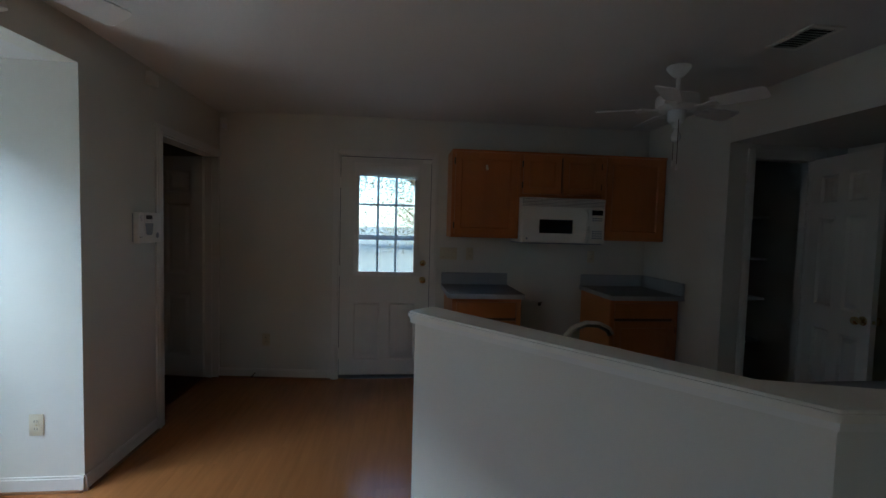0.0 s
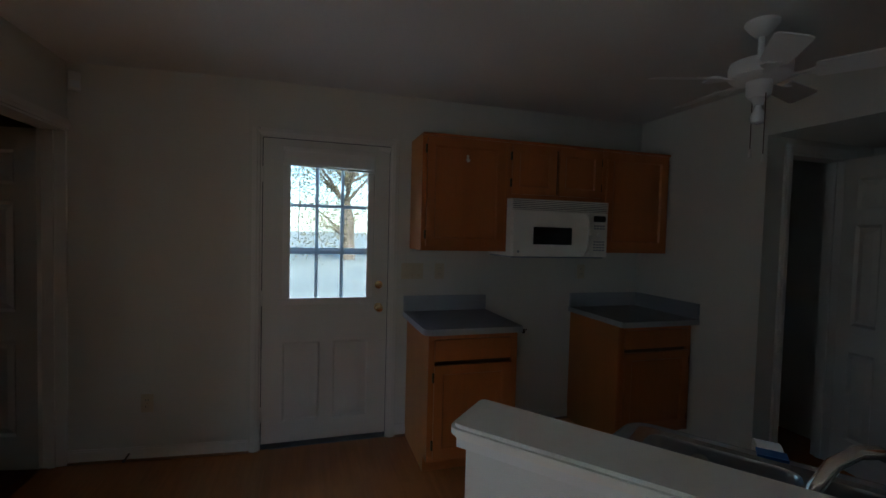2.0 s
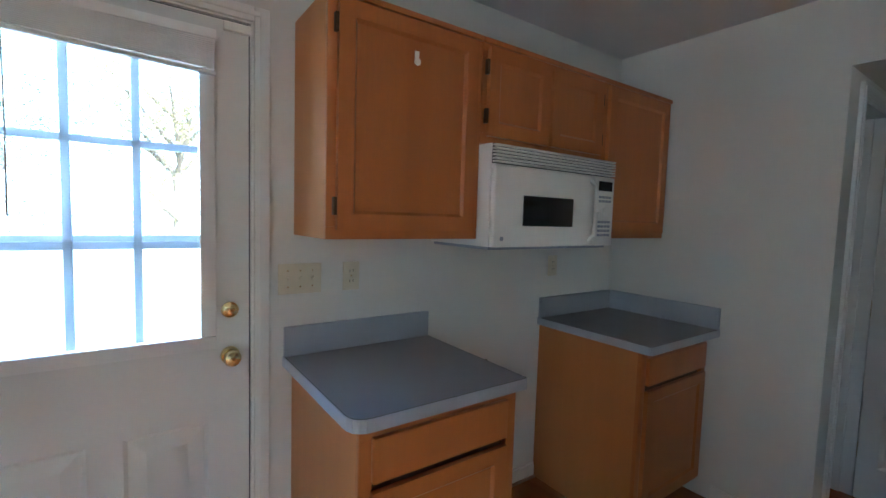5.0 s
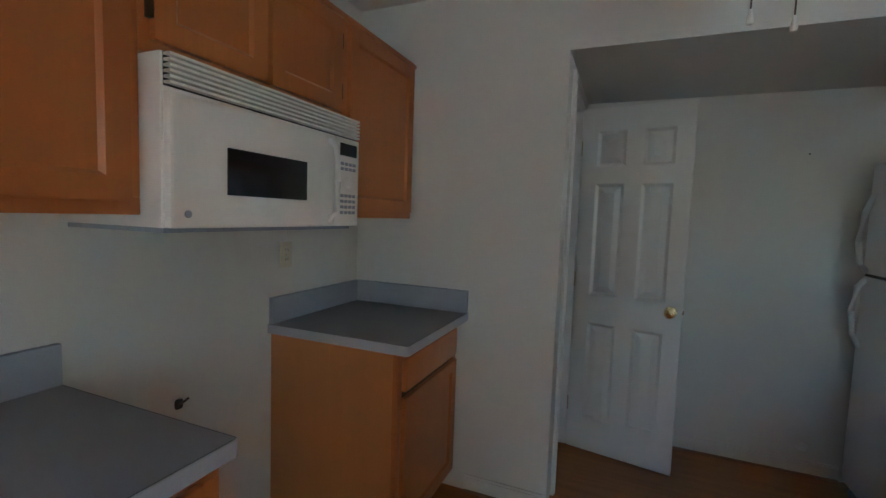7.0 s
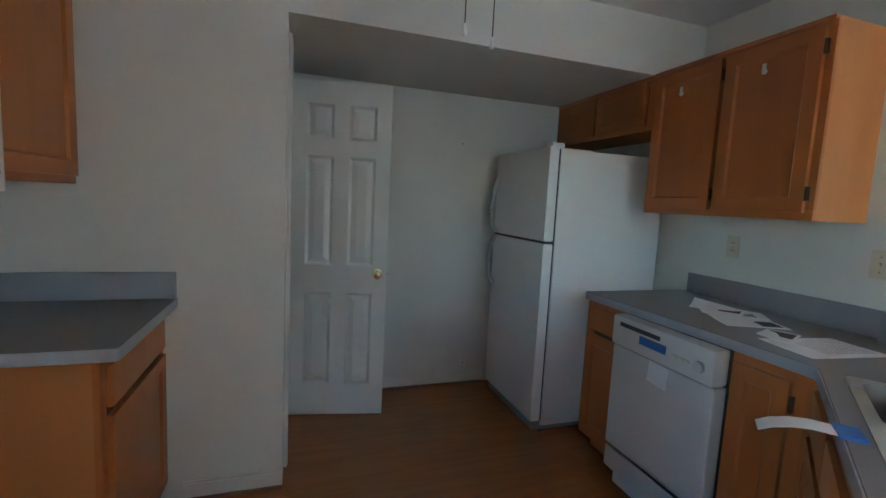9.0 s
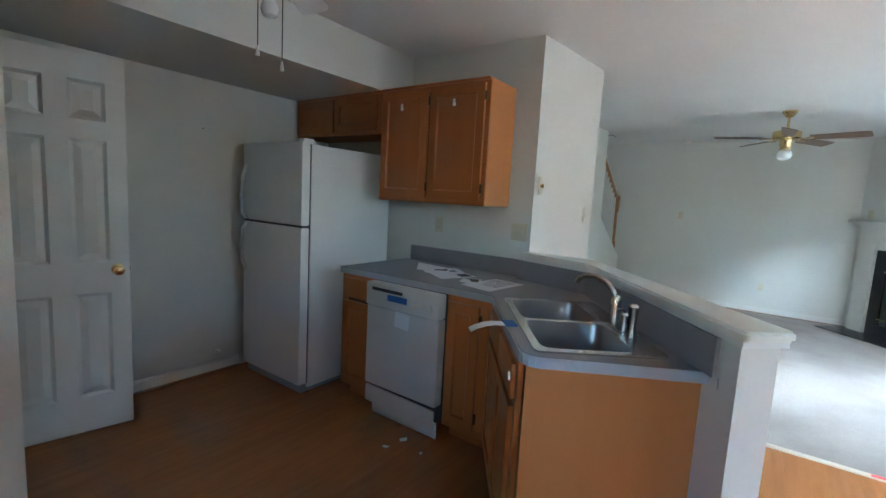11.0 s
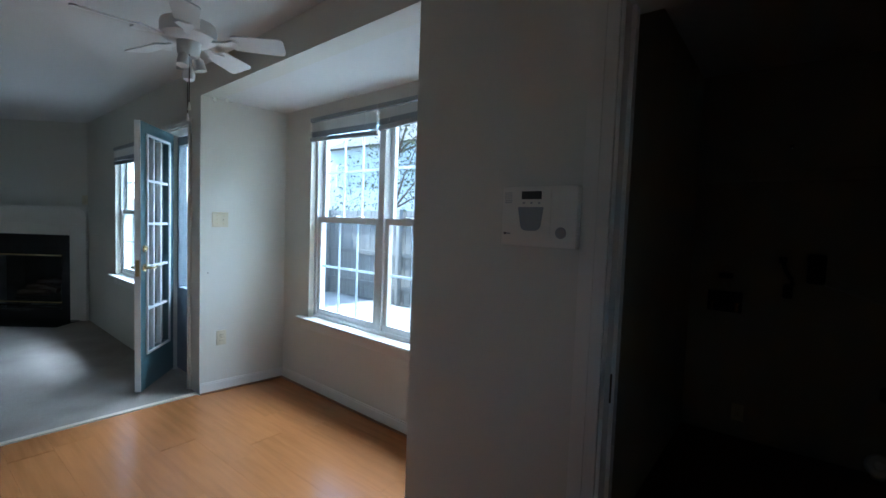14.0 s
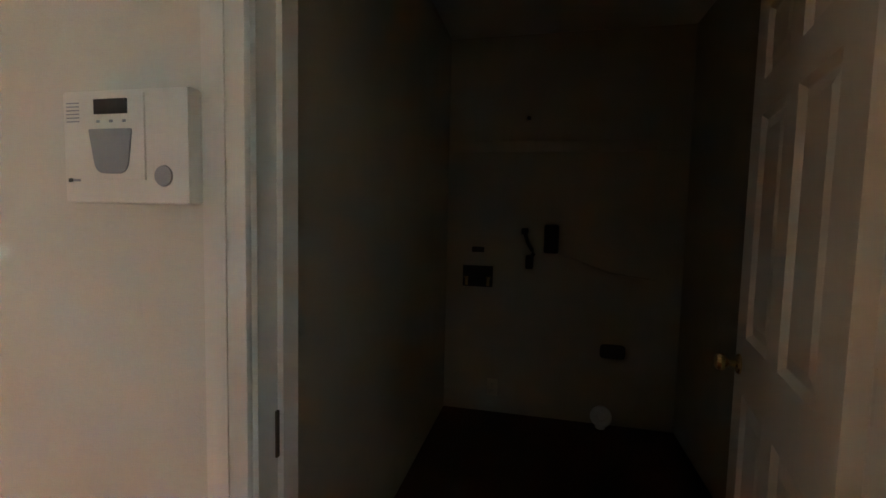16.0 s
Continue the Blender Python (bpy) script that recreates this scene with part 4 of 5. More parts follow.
for z0, z1, nm in ((0.075, 1.155, "fridge_door"), (1.168, 1.715, "freezer_door")):
    dd = part(nm, boxes((0.0, FX1 - FX0, fd - 0.066, fd, z0, z1), bevel=0.014), WHITE, fr)
    if nm == "fridge_door":
        pts = [(0.645, fd, 1.14), (0.635, fd + 0.035, 1.10), (0.63, fd + 0.05, 0.98), (0.635, fd + 0.035, 0.86), (0.645, fd, 0.80)]
    else:
        pts = [(0.645, fd, 1.18), (0.635, fd + 0.035, 1.215), (0.63, fd + 0.05, 1.33), (0.635, fd + 0.035, 1.47), (0.645, fd, 1.56)]
    part("handle", tube(bmesh.new(), pts, 0.014, 10), WHITE, dd)
part("gasket", boxes((0.006, FX1 - FX0 - 0.006, fd - 0.077, fd - 0.064, 0.08, 1.70)), DARK_GREY, fr, "grey door gasket")
part("gap_shadow", boxes((0.003, FX1 - FX0 - 0.003, fd - 0.06, fd - 0.012, 1.154, 1.169)), DARK_GREY, fr)
part("hinge_cap", boxes((0.01, 0.07, fd - 0.10, fd - 0.02, 1.70, 1.735), bevel=0.006), WHITE, fr)
for x in (0.04, 0.65):
    part("foot", lathe(bmesh.new(), [(0.02, 0), (0.02, 0.05)], 12), DARK_GREY, fr, "", pose(x, fd - 0.09, 0))
    part("foot", lathe(bmesh.new(), [(0.02, 0), (0.02, 0.05)], 12), DARK_GREY, fr, "", pose(x, 0.05, 0))

# ---- dishwasher ----
dw = thing("dishwasher", pose(2.106, SOUTH + 0.03, 0, 0, 0, 180), "white dishwasher with a loose kick plate under the worktop", "dishwasher")
DX, DD = 0.563, -0.655
part("body", boxes((0.0, DX, DD + 0.02, 0, 0.10, 0.865)), DARK_GREY, dw)
part("door", boxes((0.003, DX - 0.003, DD - 0.045, DD + 0.02, 0.215, 0.72), bevel=0.008), AGED_WHITE, dw)
cp = part("control_panel", boxes((0.003, DX - 0.003, DD - 0.06, DD + 0.02, 0.725, 0.868), bevel=0.012), AGED_WHITE, dw)
part("vent", boxes((0.055, 0.30, DD - 0.062, DD - 0.05, 0.822, 0.842), bevel=0.003), DARK_GREY, cp)
part("dial", lathe(bmesh.new(), [(0.024, 0), (0.022, 0.012), (0.012, 0.014)], 20), AGED_WHITE, cp, "", pose(0.50, DD - 0.06, 0.785, 90, 0, 0))
for i in range(3):
    part("button", boxes((0.37 + 0.03 * i, 0.392 + 0.03 * i, DD - 0.065, DD - 0.058, 0.778, 0.792), bevel=0.002), BISQUE, cp)
part("kick_plate", boxes((0.012, DX - 0.012, DD - 0.05, DD - 0.035, 0.10, 0.205), bevel=0.003), AGED_WHITE, dw, "", Matrix.Rotation(radians(1.2), 4, "Y"))
part("toe_plate", boxes((0.03, DX - 0.02, DD + 0.0, DD + 0.012, 0.005, 0.10), bevel=0.003), AGED_WHITE, dw)
for x in (0.05, DX - 0.05):
    part("foot", lathe(bmesh.new(), [(0.018, 0), (0.018, 0.105)], 10), DARK_GREY, dw, "", pose(x, -0.1, 0))
part("tape", boxes((0.185, 0.335, DD - 0.0625, DD - 0.060, 0.775, 0.812)), BLUE_TAPE, dw, "strip of blue painter's tape")
part("paper_tag", boxes((0.19, 0.30, DD - 0.0475, DD - 0.0455, 0.64, 0.735)), PAPER, dw, "curled paper tag", Matrix.Rotation(radians(4), 4, "Y"))

# ---- windows ----
def double_hung(name, m, w, h, units, label, grille=(3, 2)):
    """Vinyl double-hung window in an opening: x along the wall, y outwards, z up from the sill."""
    win = structure(name, boxes((0, w, 0.045, 0.13, 0, 0.03), (0, w, 0.045, 0.13, h - 0.03, h), (0, 0.03, 0.045, 0.13, 0.03, h - 0.03), (w - 0.03, w, 0.045, 0.13, 0.03, h - 0.03)), VINYL, label)
    win.matrix_basis = m
    uw = (w - 0.06 - 0.06 * (units - 1)) / units
    for i in range(units):
        x0 = 0.03 + i * (uw + 0.06)
        if i:
            part("mullion", boxes((x0 - 0.06, x0, 0.04, 0.13, 0.03, h - 0.03), bevel=0.003), VINYL, win)
        mid = h * 0.5
        for z0, z1, y in ((0.03, mid + 0.02, 0.055), (mid - 0.02, h - 0.03, 0.09)):
            sash = part("sash", boxes((x0, x0 + uw, y, y + 0.03, z0, z0 + 0.042), (x0, x0 + uw, y, y + 0.03, z1 - 0.042, z1), (x0, x0 + 0.04, y, y + 0.03, z0 + 0.042, z1 - 0.042), (x0 + uw - 0.04, x0 + uw, y, y + 0.03, z0 + 0.042, z1 - 0.042)), VINYL, win)
            gx0, gx1, gz0, gz1 = x0 + 0.04, x0 + uw - 0.04, z0 + 0.042, z1 - 0.042
            g = part("pane", boxes((gx0, gx1, y + 0.013, y + 0.017, gz0, gz1)), GLASS, sash)
            g.visible_shadow = False
            for k in range(1, grille[0]):
                x = gx0 + (gx1 - gx0) * k / grille[0]
                part("muntin", boxes((x - 0.009, x + 0.009, y + 0.018, y + 0.024, gz0, gz1)), GRILLE, sash)
            for k in range(1, grille[1]):
                z = gz0 + (gz1 - gz0) * k / grille[1]
                part("muntin", boxes((gx0, gx1, y + 0.0185, y + 0.0245, z - 0.009, z + 0.009)), GRILLE, sash)
        for x in (x0 + uw * 0.3, x0 + uw * 0.7):
            part("sash_lock", boxes((x - 0.025, x + 0.025, 0.05, 0.085, mid + 0.02, mid + 0.034), bevel=0.004), VINYL, win)
    return win


def sill(name, m, w, over=0.11, deep=0.06):
    bm = boxes((-over, w + over, -deep, 0.0, -0.025, 0.0), (0.002, w - 0.002, 0.0, 0.045, -0.022, 0.0015), (-over + 0.03, w + over - 0.03, -0.014, 0.0, -0.095, -0.025), bevel=0.003)
    ob = structure(name, bm, TRIM, "white painted window sill with apron", True)
    ob.matrix_basis = m
    return ob


def raised_blind(m, w, label, sag=0.6, n=14):
    b = thing("mini_blind", m, label, "blind", "raised window blinds")
    part("headrail", boxes((0, w, -0.03, 0.0, 0, 0.03), bevel=0.003), BACKLIT_BLIND, b)
    for i in range(n):
        part("slat", boxes((0.004, w - 0.004, -0.028, -0.002, -0.012 - 0.0075 * i, -0.0095 - 0.0075 * i)), BACKLIT_BLIND if i > 8 else OFFWHITE, b, "", Matrix.Rotation(radians(sag * i / n), 4, "Y"))
    part("bottom_rail", boxes((0, w, -0.026, -0.004, -0.042 - 0.0075 * n, -0.010 - 0.0075 * n), bevel=0.003), BACKLIT_BLIND, b, "", Matrix.Rotation(radians(sag * 1.25), 4, "Y"))
    for x in (0.15 * w, 0.85 * w):
        part("ladder_cord", tube(bmesh.new(), [(x, -0.029, 0), (x + 0.004, -0.03, -0.06), (x, -0.029, -0.10)], 0.0022, 6), OFFWHITE, b)
    return b


y0, y1, z0, z1 = BAY_WIN
double_hung("window_1", BT @ pose(BAYX, y0, z0, 0, 0, 90), y1 - y0, z1 - z0, 2, "wide white vinyl double window with grilles in the bay")
sill("sill_1", BT @ pose(BAYX, y0, z0, 0, 0, 90), y1 - y0)
half = (y1 - y0) / 2
raised_blind(BT @ pose(BAYX - 0.012, y0 + 0.004, z1 - 0.034, 0, 0, 90), half - 0.01, "raised grey mini blind sagging at the bay window", 1.6)
raised_blind(BT @ pose(BAYX - 0.012, y0 + half + 0.004, z1 - 0.034, 0, 0, 90), half - 0.01, "raised grey mini blind at the bay window", -2.2)
y0, y1, z0, z1 = LIVING_WIN
LW = W @ pose(0, y0, z0, 0, 0, 90)
double_hung("window_2", LW, y1 - y0, z1 - z0, 1, "white vinyl double-hung living room window")
sill("sill_2", LW, y1 - y0, 0.06)
raised_blind(W @ pose(-0.012, y0 + 0.004, z1 - 0.034, 0, 0, 90), y1 - y0 - 0.01, "raised dark mini blind at the living room window", 0.5)

# ---- garden door and storm door ----
casing("trim_garden_door", W @ pose(0, DOORWAY[0], 0, 0, 0, 90), DOORWAY[1] - DOORWAY[0], DOORWAY[3], width=0.045)
jamb("frame_garden_door", W @ pose(0, DOORWAY[0] + 0.012, 0, 0, 0, 90), DOORWAY[1] - DOORWAY[0] - 0.024, DOORWAY[3] - 0.012, 0.15, 0.011)


def glazed_door(name, m, w, h, label, face, trim, rows, cols, low, side, hardware=True):
    d = thing(name, m, label, "door")
    t = 0.042
    part("stiles_and_rails", boxes((0, side, -t / 2, t / 2, 0, h), (w - side, w, -t / 2, t / 2, 0, h), (side, w - side, -t / 2, t / 2, 0, low), (side, w - side, -t / 2, t / 2, h - side, h)), face, d)
    for s in (-1, 1):
        y = s * (t / 2 + 0.005)
        part("glazing_bead", boxes((side - 0.02, side, y - 0.006, y + 0.006, low - 0.02, h - side + 0.02), (w - side, w - side + 0.02, y - 0.006, y + 0.006, low - 0.02, h - side + 0.02),
             (side, w - side, y - 0.006, y + 0.006, low - 0.02, low), (side, w - side, y - 0.006, y + 0.006, h - side, h - side + 0.02), bevel=0.002), trim, d, "white glazing bead")
    for r in range(rows):
        for c in range(cols):
            px = side + (w - 2 * side) * c / cols
            pz = low + (h - side - low) * r / rows
            g = part("pane", boxes((px + 0.004, px + (w - 2 * side) / cols - 0.004, -0.003, 0.003, pz + 0.004, pz + (h - side - low) / rows - 0.004)), GLASS, d)
            g.visible_shadow = False
    for r in range(1, rows):
        z = low + (h - side - low) * r / rows
        part("muntin", boxes((side, w - side, -0.018, 0.018, z - 0.01, z + 0.01), bevel=0.003), trim, d)
    for c in range(1, cols):
        x = side + (w - 2 * side) * c / cols
        part("muntin", boxes((x - 0.01, x + 0.01, -0.017, 0.017, low, h - side), bevel=0.003), trim, d)
    part("lock_edge", boxes((w, w + 0.002, -t / 2, t / 2, 0, h)), trim, d, "cream painted lock edge")
    if hardware:
        for s in (-1, 1):
            lv = part("lever_rose", lathe(bmesh.new(), [(0.03, 0), (0.028, 0.008), (0.011, 0.012), (0.01, 0.045)], 18), BRASS, d, "", pose(w - 0.055, s * t / 2, 0.93, 90 if s < 0 else -90, 0, 0))
            part("lever", tube(bmesh.new(), [(w - 0.055, s * (t / 2 + 0.045), 0.93), (w - 0.09, s * (t / 2 + 0.05), 0.928), (w - 0.155, s * (t / 2 + 0.045), 0.932)], 0.009, 10), BRASS, d)
            part("deadbolt", lathe(bmesh.new(), [(0.028, 0), (0.026, 0.01), (0.012, 0.022)], 18), BRASS, d, "", pose(w - 0.055, s * t / 2, 1.075, 90 if s < 0 else -90, 0, 0))
        part("latch_plate", boxes((w + 0.0015, w + 0.004, -0.013, 0.013, 0.87, 0.99)), BRASS, d)
        for z in (0.25, 1.02, 1.8):
            hinge(d, pose(0.0, -0.024, z))
    return d


hp = W @ Vector((-0.045, DOORWAY[0] + 0.03, 0.012))
ang = math.degrees(math.atan2(0.0 - hp.y, -1.405 - hp.x))
glazed_door("garden_door", pose(hp.x, hp.y, 0.025, 0, 0, ang), 0.56, 2.01, "dark green glazed garden door standing open with brass lever", TEAL, VINYL, 5, 3, 0.28, 0.10)
sp = W @ Vector((-0.12, DOORWAY[0] + 0.012, 0.0))
storm = glazed_door("storm_door", pose(sp.x, sp.y, 0.02, 0, 0, 88.4), 0.53, 2.0, "white storm door shaded blue-grey with full glass in the garden doorway", SHADED_STORM, SHADED_STORM, 1, 1, 0.72, 0.075, False)
part("handle", boxes((0.48, 0.505, 0.02, 0.05, 0.62, 0.86), bevel=0.006), BLACK, storm, "black pull handle")

# ---- plates ----
def plate(m, kind, label, gang=1, mat=IVORY):
    """Wall plate facing -y."""
    w = 0.07 + 0.046 * (gang - 1)
    p = thing("outlet_plate" if kind == "outlet" else "switch_plate", m, label, "outlet" if kind == "outlet" else "switch", "wall plates")
    part("plate", boxes((-w / 2, w / 2, -0.006, 0, -0.057, 0.057), bevel=0.003), mat, p)
    for g in range(gang):
        x = (g - (gang - 1) / 2) * 0.046
        if kind == "outlet":
            for z in (-0.021, 0.021):
                s = part("socket", boxes((x - 0.015, x + 0.015, -0.008, -0.005, z - 0.013, z + 0.013), bevel=0.003), mat, p)
                part("slot", boxes((x - 0.008, x - 0.0055, -0.0086, -0.0075, z - 0.004, z + 0.006), (x + 0.0055, x + 0.008, -0.0086, -0.0075, z - 0.004, z + 0.006)), DARK_GREY, s)
            part("screw", lathe(bmesh.new(), [(0.003, 0), (0.002, 0.0015)], 8), BRASS, p, "", pose(x, -0.006, 0, 90, 0, 0))
        elif kind == "switch":
            part("toggle", boxes((x - 0.0045, x + 0.0045, -0.016, -0.005, -0.002, 0.01), bevel=0.002), mat, p, "", Matrix.Rotation(radians(12), 4, "X"))
            for z in (-0.03, 0.03):
                part("screw", lathe(bmesh.new(), [(0.003, 0), (0.002, 0.0015)], 8), BRASS, p, "", pose(x, -0.006, z, 90, 0, 0))
        elif kind == "dimmer":
            part("dial", lathe(bmesh.new(), [(0.014, 0), (0.013, 0.016), (0.006, 0.018)], 16), BRASS, p, "brass dimmer knob", pose(x, -0.006, 0, 90, 0, 0))
    return p


N0 = NORTH
plate(pose(0.478, N0, 1.20), "switch", "ivory triple switch plate above the worktop", 3)
plate(pose(0.682, N0, 1.20), "outlet", "ivory outlet above the worktop")
plate(pose(1.885, N0, 1.195), "outlet", "ivory outlet under the microwave")
plate(pose(-1.20, N0 + 0.572 * SKEW, 0.36, 0, 0, -5.6), "outlet", "ivory outlet low on the wall")
plate(pose(2.115, SOUTH, 1.205, 0, 0, 180), "outlet", "ivory outlet above the sink counter")
plate(pose(1.455, SOUTH, 1.205, 0, 0, 180), "switch", "ivory double switch plate above the sink counter", 2)
PA = math.degrees(math.atan2(SOUTH + 0.03, 0.10))
plate(pose(1.366, 0.79, 1.515, 0, 0, -PA), "dimmer", "ivory dimmer plate with brass knob")
plate(pose(1.290, 0.10, 1.33, 0, 0, -PA), "switch", "ivory switch plate at the wall's end")
BA = math.degrees(math.atan2(-0.07, WEST_B - BAYX)) + 180
plate(pose(-1.885, BAY0 + 0.0155, 1.335, 0, 0, BA), "switch", "ivory double switch plate on the bay wall", 2)
plate(pose(-1.90, BAY0 + 0.017, 0.42, 0, 0, BA), "outlet", "ivory outlet low on the bay wall")
plate(pose(-1.86, BAY1, 0.365), "outlet", "ivory outlet low in the bay")
plate(pose(0.07, FAR, 0.385, 0, 0, 180), "outlet", "ivory outlet on the far wall")
plate(pose(1.20, FAR, 1.33, 0, 0, 180), "switch", "ivory switch plate on the far wall")
plate(CH @ pose(0.12, 0, 1.49), "outlet", "ivory outlet above the mantel")
plate(CH @ pose(1.45, 0, 1.50), "outlet", "ivory outlet above the mantel")
cap = thing("water_line_cap", pose(NICHE, 1.87, 0.16, 0, 0, -90), "small white water line stub low in the fridge niche", "pipe cap")
part("flange", lathe(bmesh.new(), [(0.028, 0), (0.026, 0.006), (0.014, 0.008)], 18), OFFWHITE, cap, "", pose(0, 0, 0, 90, 0, 0))
part("stub", lathe(bmesh.new(), [(0.012, 0.004), (0.012, 0.04), (0.008, 0.044)], 14), OFFWHITE, cap, "", pose(0, 0, 0, 90, 0, 0))
plug = single("range_outlet_hole", slab(rect(-0.014, 0.014, -0.017, 0.017, 0.01), 0, 0.004), BLACK, pose(1.385, N0 - 0.001, 0.725, 90, 0, 0), "ragged dark hole with wire in the wall", "wall hole")
part("wire_stub", tube(bmesh.new(), [(0, 0, 0.002), (0.004, 0.01, 0.02), (0.015, 0.022, 0.03)], 0.004, 8), BRONZE, plug)

# ---- ceiling fans ----
def ceiling_fan(x, y, turn, label, metal, blade_mat, kit, r=0.53, drop=0.13):
    f = thing("ceiling_fan", pose(x, y, CEIL), label, "ceiling fan", "ceiling fans")
    part("canopy", lathe(bmesh.new(), [(0.065, 0), (0.066, -0.012), (0.05, -0.035), (0.028, -0.06), (0.014, -0.065)], 24), metal, f)
    part("downrod", lathe(bmesh.new(), [(0.012, -0.05), (0.012, -drop - 0.02)], 12), metal, f)
    b = -drop
    part("motor", lathe(bmesh.new(), [(0.03, b + 0.015), (0.08, b), (0.115, b - 0.012), (0.12, b - 0.03), (0.118, b - 0.075), (0.10, b - 0.09), (0.06, b - 0.095)], 30), metal, f)
    part("switch_cup", lathe(bmesh.new(), [(0.055, b - 0.09), (0.05, b - 0.10), (0.048, b - 0.15), (0.038, b - 0.165), (0.012, b - 0.168)], 22), metal, f)
    zb = b - 0.085
    for i in range(5):
        a = Matrix.Rotation(radians(turn + 72 * i), 4, "Z")
        bm = slab([(0.085, -0.012), (0.15, -0.016), (0.20, -0.045), (0.225, -0.03), (0.215, 0.0), (0.225, 0.03), (0.20, 0.045), (0.15, 0.016), (0.085, 0.012)], -0.004, 0.004)
        part("blade_iron", bm, metal, f, "", a @ pose(0, 0, zb))
        bm = slab(rounded([(0.19, -0.05), (r, -0.062), (r, 0.062), (0.19, 0.05)], [0.015, 0.03, 0.03, 0.015], 4), 0.004, 0.010)
        part("blade", bm, blade_mat, f, "", a @ pose(0, 0, zb, -16, 0, 0))
    zk = b - 0.165
    if kit == "globe":
        part("light_holder", lathe(bmesh.new(), [(0.035, zk + 0.004), (0.05, zk - 0.012), (0.048, zk - 0.03)], 20), metal, f)
        part("globe", lathe(bmesh.new(), [(0.042, zk - 0.022), (0.062, zk - 0.05), (0.066, zk - 0.075), (0.055, zk - 0.105), (0.03, zk - 0.122), (0.005, zk - 0.127)], 24), BULB, f, "frosted glass globe")
    elif kit == "spots":
        for i in range(3):
            m = Matrix.Rotation(radians(40 + 120 * i), 4, "Z") @ pose(0.032, 0, zk + 0.02, 0, 166, 0)
            part("lamp_cup", lathe(bmesh.new(), [(0.010, 0), (0.014, 0.018), (0.024, 0.026), (0.027, 0.075), (0.024, 0.076)], 18), metal, f, "white lamp cup", m)
        part("bulb", lathe(bmesh.new(), [(0.013, zk + 0.004), (0.014, zk - 0.035), (0.024, zk - 0.06), (0.029, zk - 0.08), (0.024, zk - 0.102), (0.006, zk - 0.112)], 20), BULB, f, "frosted bulb")
    else:
        part("lamp_socket", lathe(bmesh.new(), [(0.03, zk + 0.01), (0.024, zk - 0.012), (0.019, zk - 0.03)], 18), metal, f)
        part("bulb", lathe(bmesh.new(), [(0.013, zk - 0.028), (0.015, zk - 0.045), (0.028, zk - 0.07), (0.031, zk - 0.085), (0.025, zk - 0.106), (0.005, zk - 0.115)], 20), BULB, f, "bare frosted bulb")
    if kit != "globe":
        for dx, dy, n in ((0.012, 0.038, 0.25), (-0.012, -0.042, 0.285)):
            part("pull_chain", tube(bmesh.new(), [(dx, dy, b - 0.13), (dx * 1.03, dy, b - 0.13 - n)], 0.002, 6), BRONZE, f)
            part("pull", lathe(bmesh.new(), [(0.003, b - 0.13 - n), (0.008, b - 0.16 - n), (0.006, b - 0.165 - n)], 10), OFFWHITE, f, "", pose(dx * 1.03, dy, 0))
    return f


ceiling_fan(1.64, 2.58, 14, "white ceiling fan with one bare bulb over the kitchen", FAN_WHITE, FAN_WHITE, "bulb", r=0.46, drop=0.165)
ceiling_fan(-1.20, 1.45, -6, "white ceiling fan with spot cups over the dining area", FAN_WHITE, FAN_WHITE, "spots", r=0.43, drop=0.175)
ceiling_fan(0.06, -2.08, 18, "brass ceiling fan with dark wood blades and globe", BRASS, FAN_WOOD, "globe", r=0.63, drop=0.19)

# ---- small fixtures ----
vent = thing("ceiling_vent", pose(1.98, 2.11, CEIL), "white metal ceiling register with dark slots", "vent")
part("frame", slab(rect(-0.09, 0.09, -0.135, 0.135, 0.006), -0.008, 0, [rect(-0.065, 0.065, -0.11, 0.11, 0.004)]), OFFWHITE, vent, "", None, False)
part("backing", boxes((-0.066, 0.066, -0.111, 0.111, -0.002, -0.0005)), DARK_GREY, vent, "dark duct opening")
for i in range(9):
    part("slat", boxes((-0.064, 0.064, -0.009, 0.009, -0.0008, 0.0008)), OFFWHITE, vent, "", pose(0, -0.10 + 0.025 * i, -0.005, 35, 0, 0))
det = single("motion_sensor", boxes((-0.03, 0.03, -0.045, 0.0, -0.055, 0.055), bevel=0.012), OFFWHITE, pose(WEST + 0.035, NORTH + SKEW - 0.005, 2.325, 0, 0, 30), "white motion sensor in the wall corner", "sensor")
part("lens", boxes((-0.022, 0.022, -0.049, -0.043, -0.04, 0.0), bevel=0.004), VINYL, det)
chime = single("door_chime", boxes((-0.05, 0.05, -0.035, 0.0, -0.04, 0.04), bevel=0.01), OFFWHITE, pose(WEST, 3.17, 2.365, 0, 0, 90), "small white chime box high on the wall", "chime")
smoke = thing("smoke_detector", pose(1.18, -4.0, CEIL), "small white smoke detector on the ceiling", "smoke detector")
part("base", lathe(bmesh.new(), [(0.065, 0), (0.065, -0.012), (0.055, -0.016)], 24), OFFWHITE, smoke)
part("cover", lathe(bmesh.new(), [(0.055, -0.014), (0.052, -0.035), (0.02, -0.042)], 24), OFFWHITE, smoke)
for y in (BAY0 + 0.03, BAY0 + 0.09):
    single("cup_hook", boxes((-0.012, 0.012, -0.006, 0.006, -0.03, 0.0), bevel=0.003), OFFWHITE, pose(WEST_B - 0.05 - (y - BAY0), y + 0.012, BAY_TOP - 0.0), "small white bracket under the bay header", "bracket", "header brackets")
reg = thing("wall_register", pose(2.2, -3.3, CEIL), "grey ceiling return grille near the stairs", "vent")
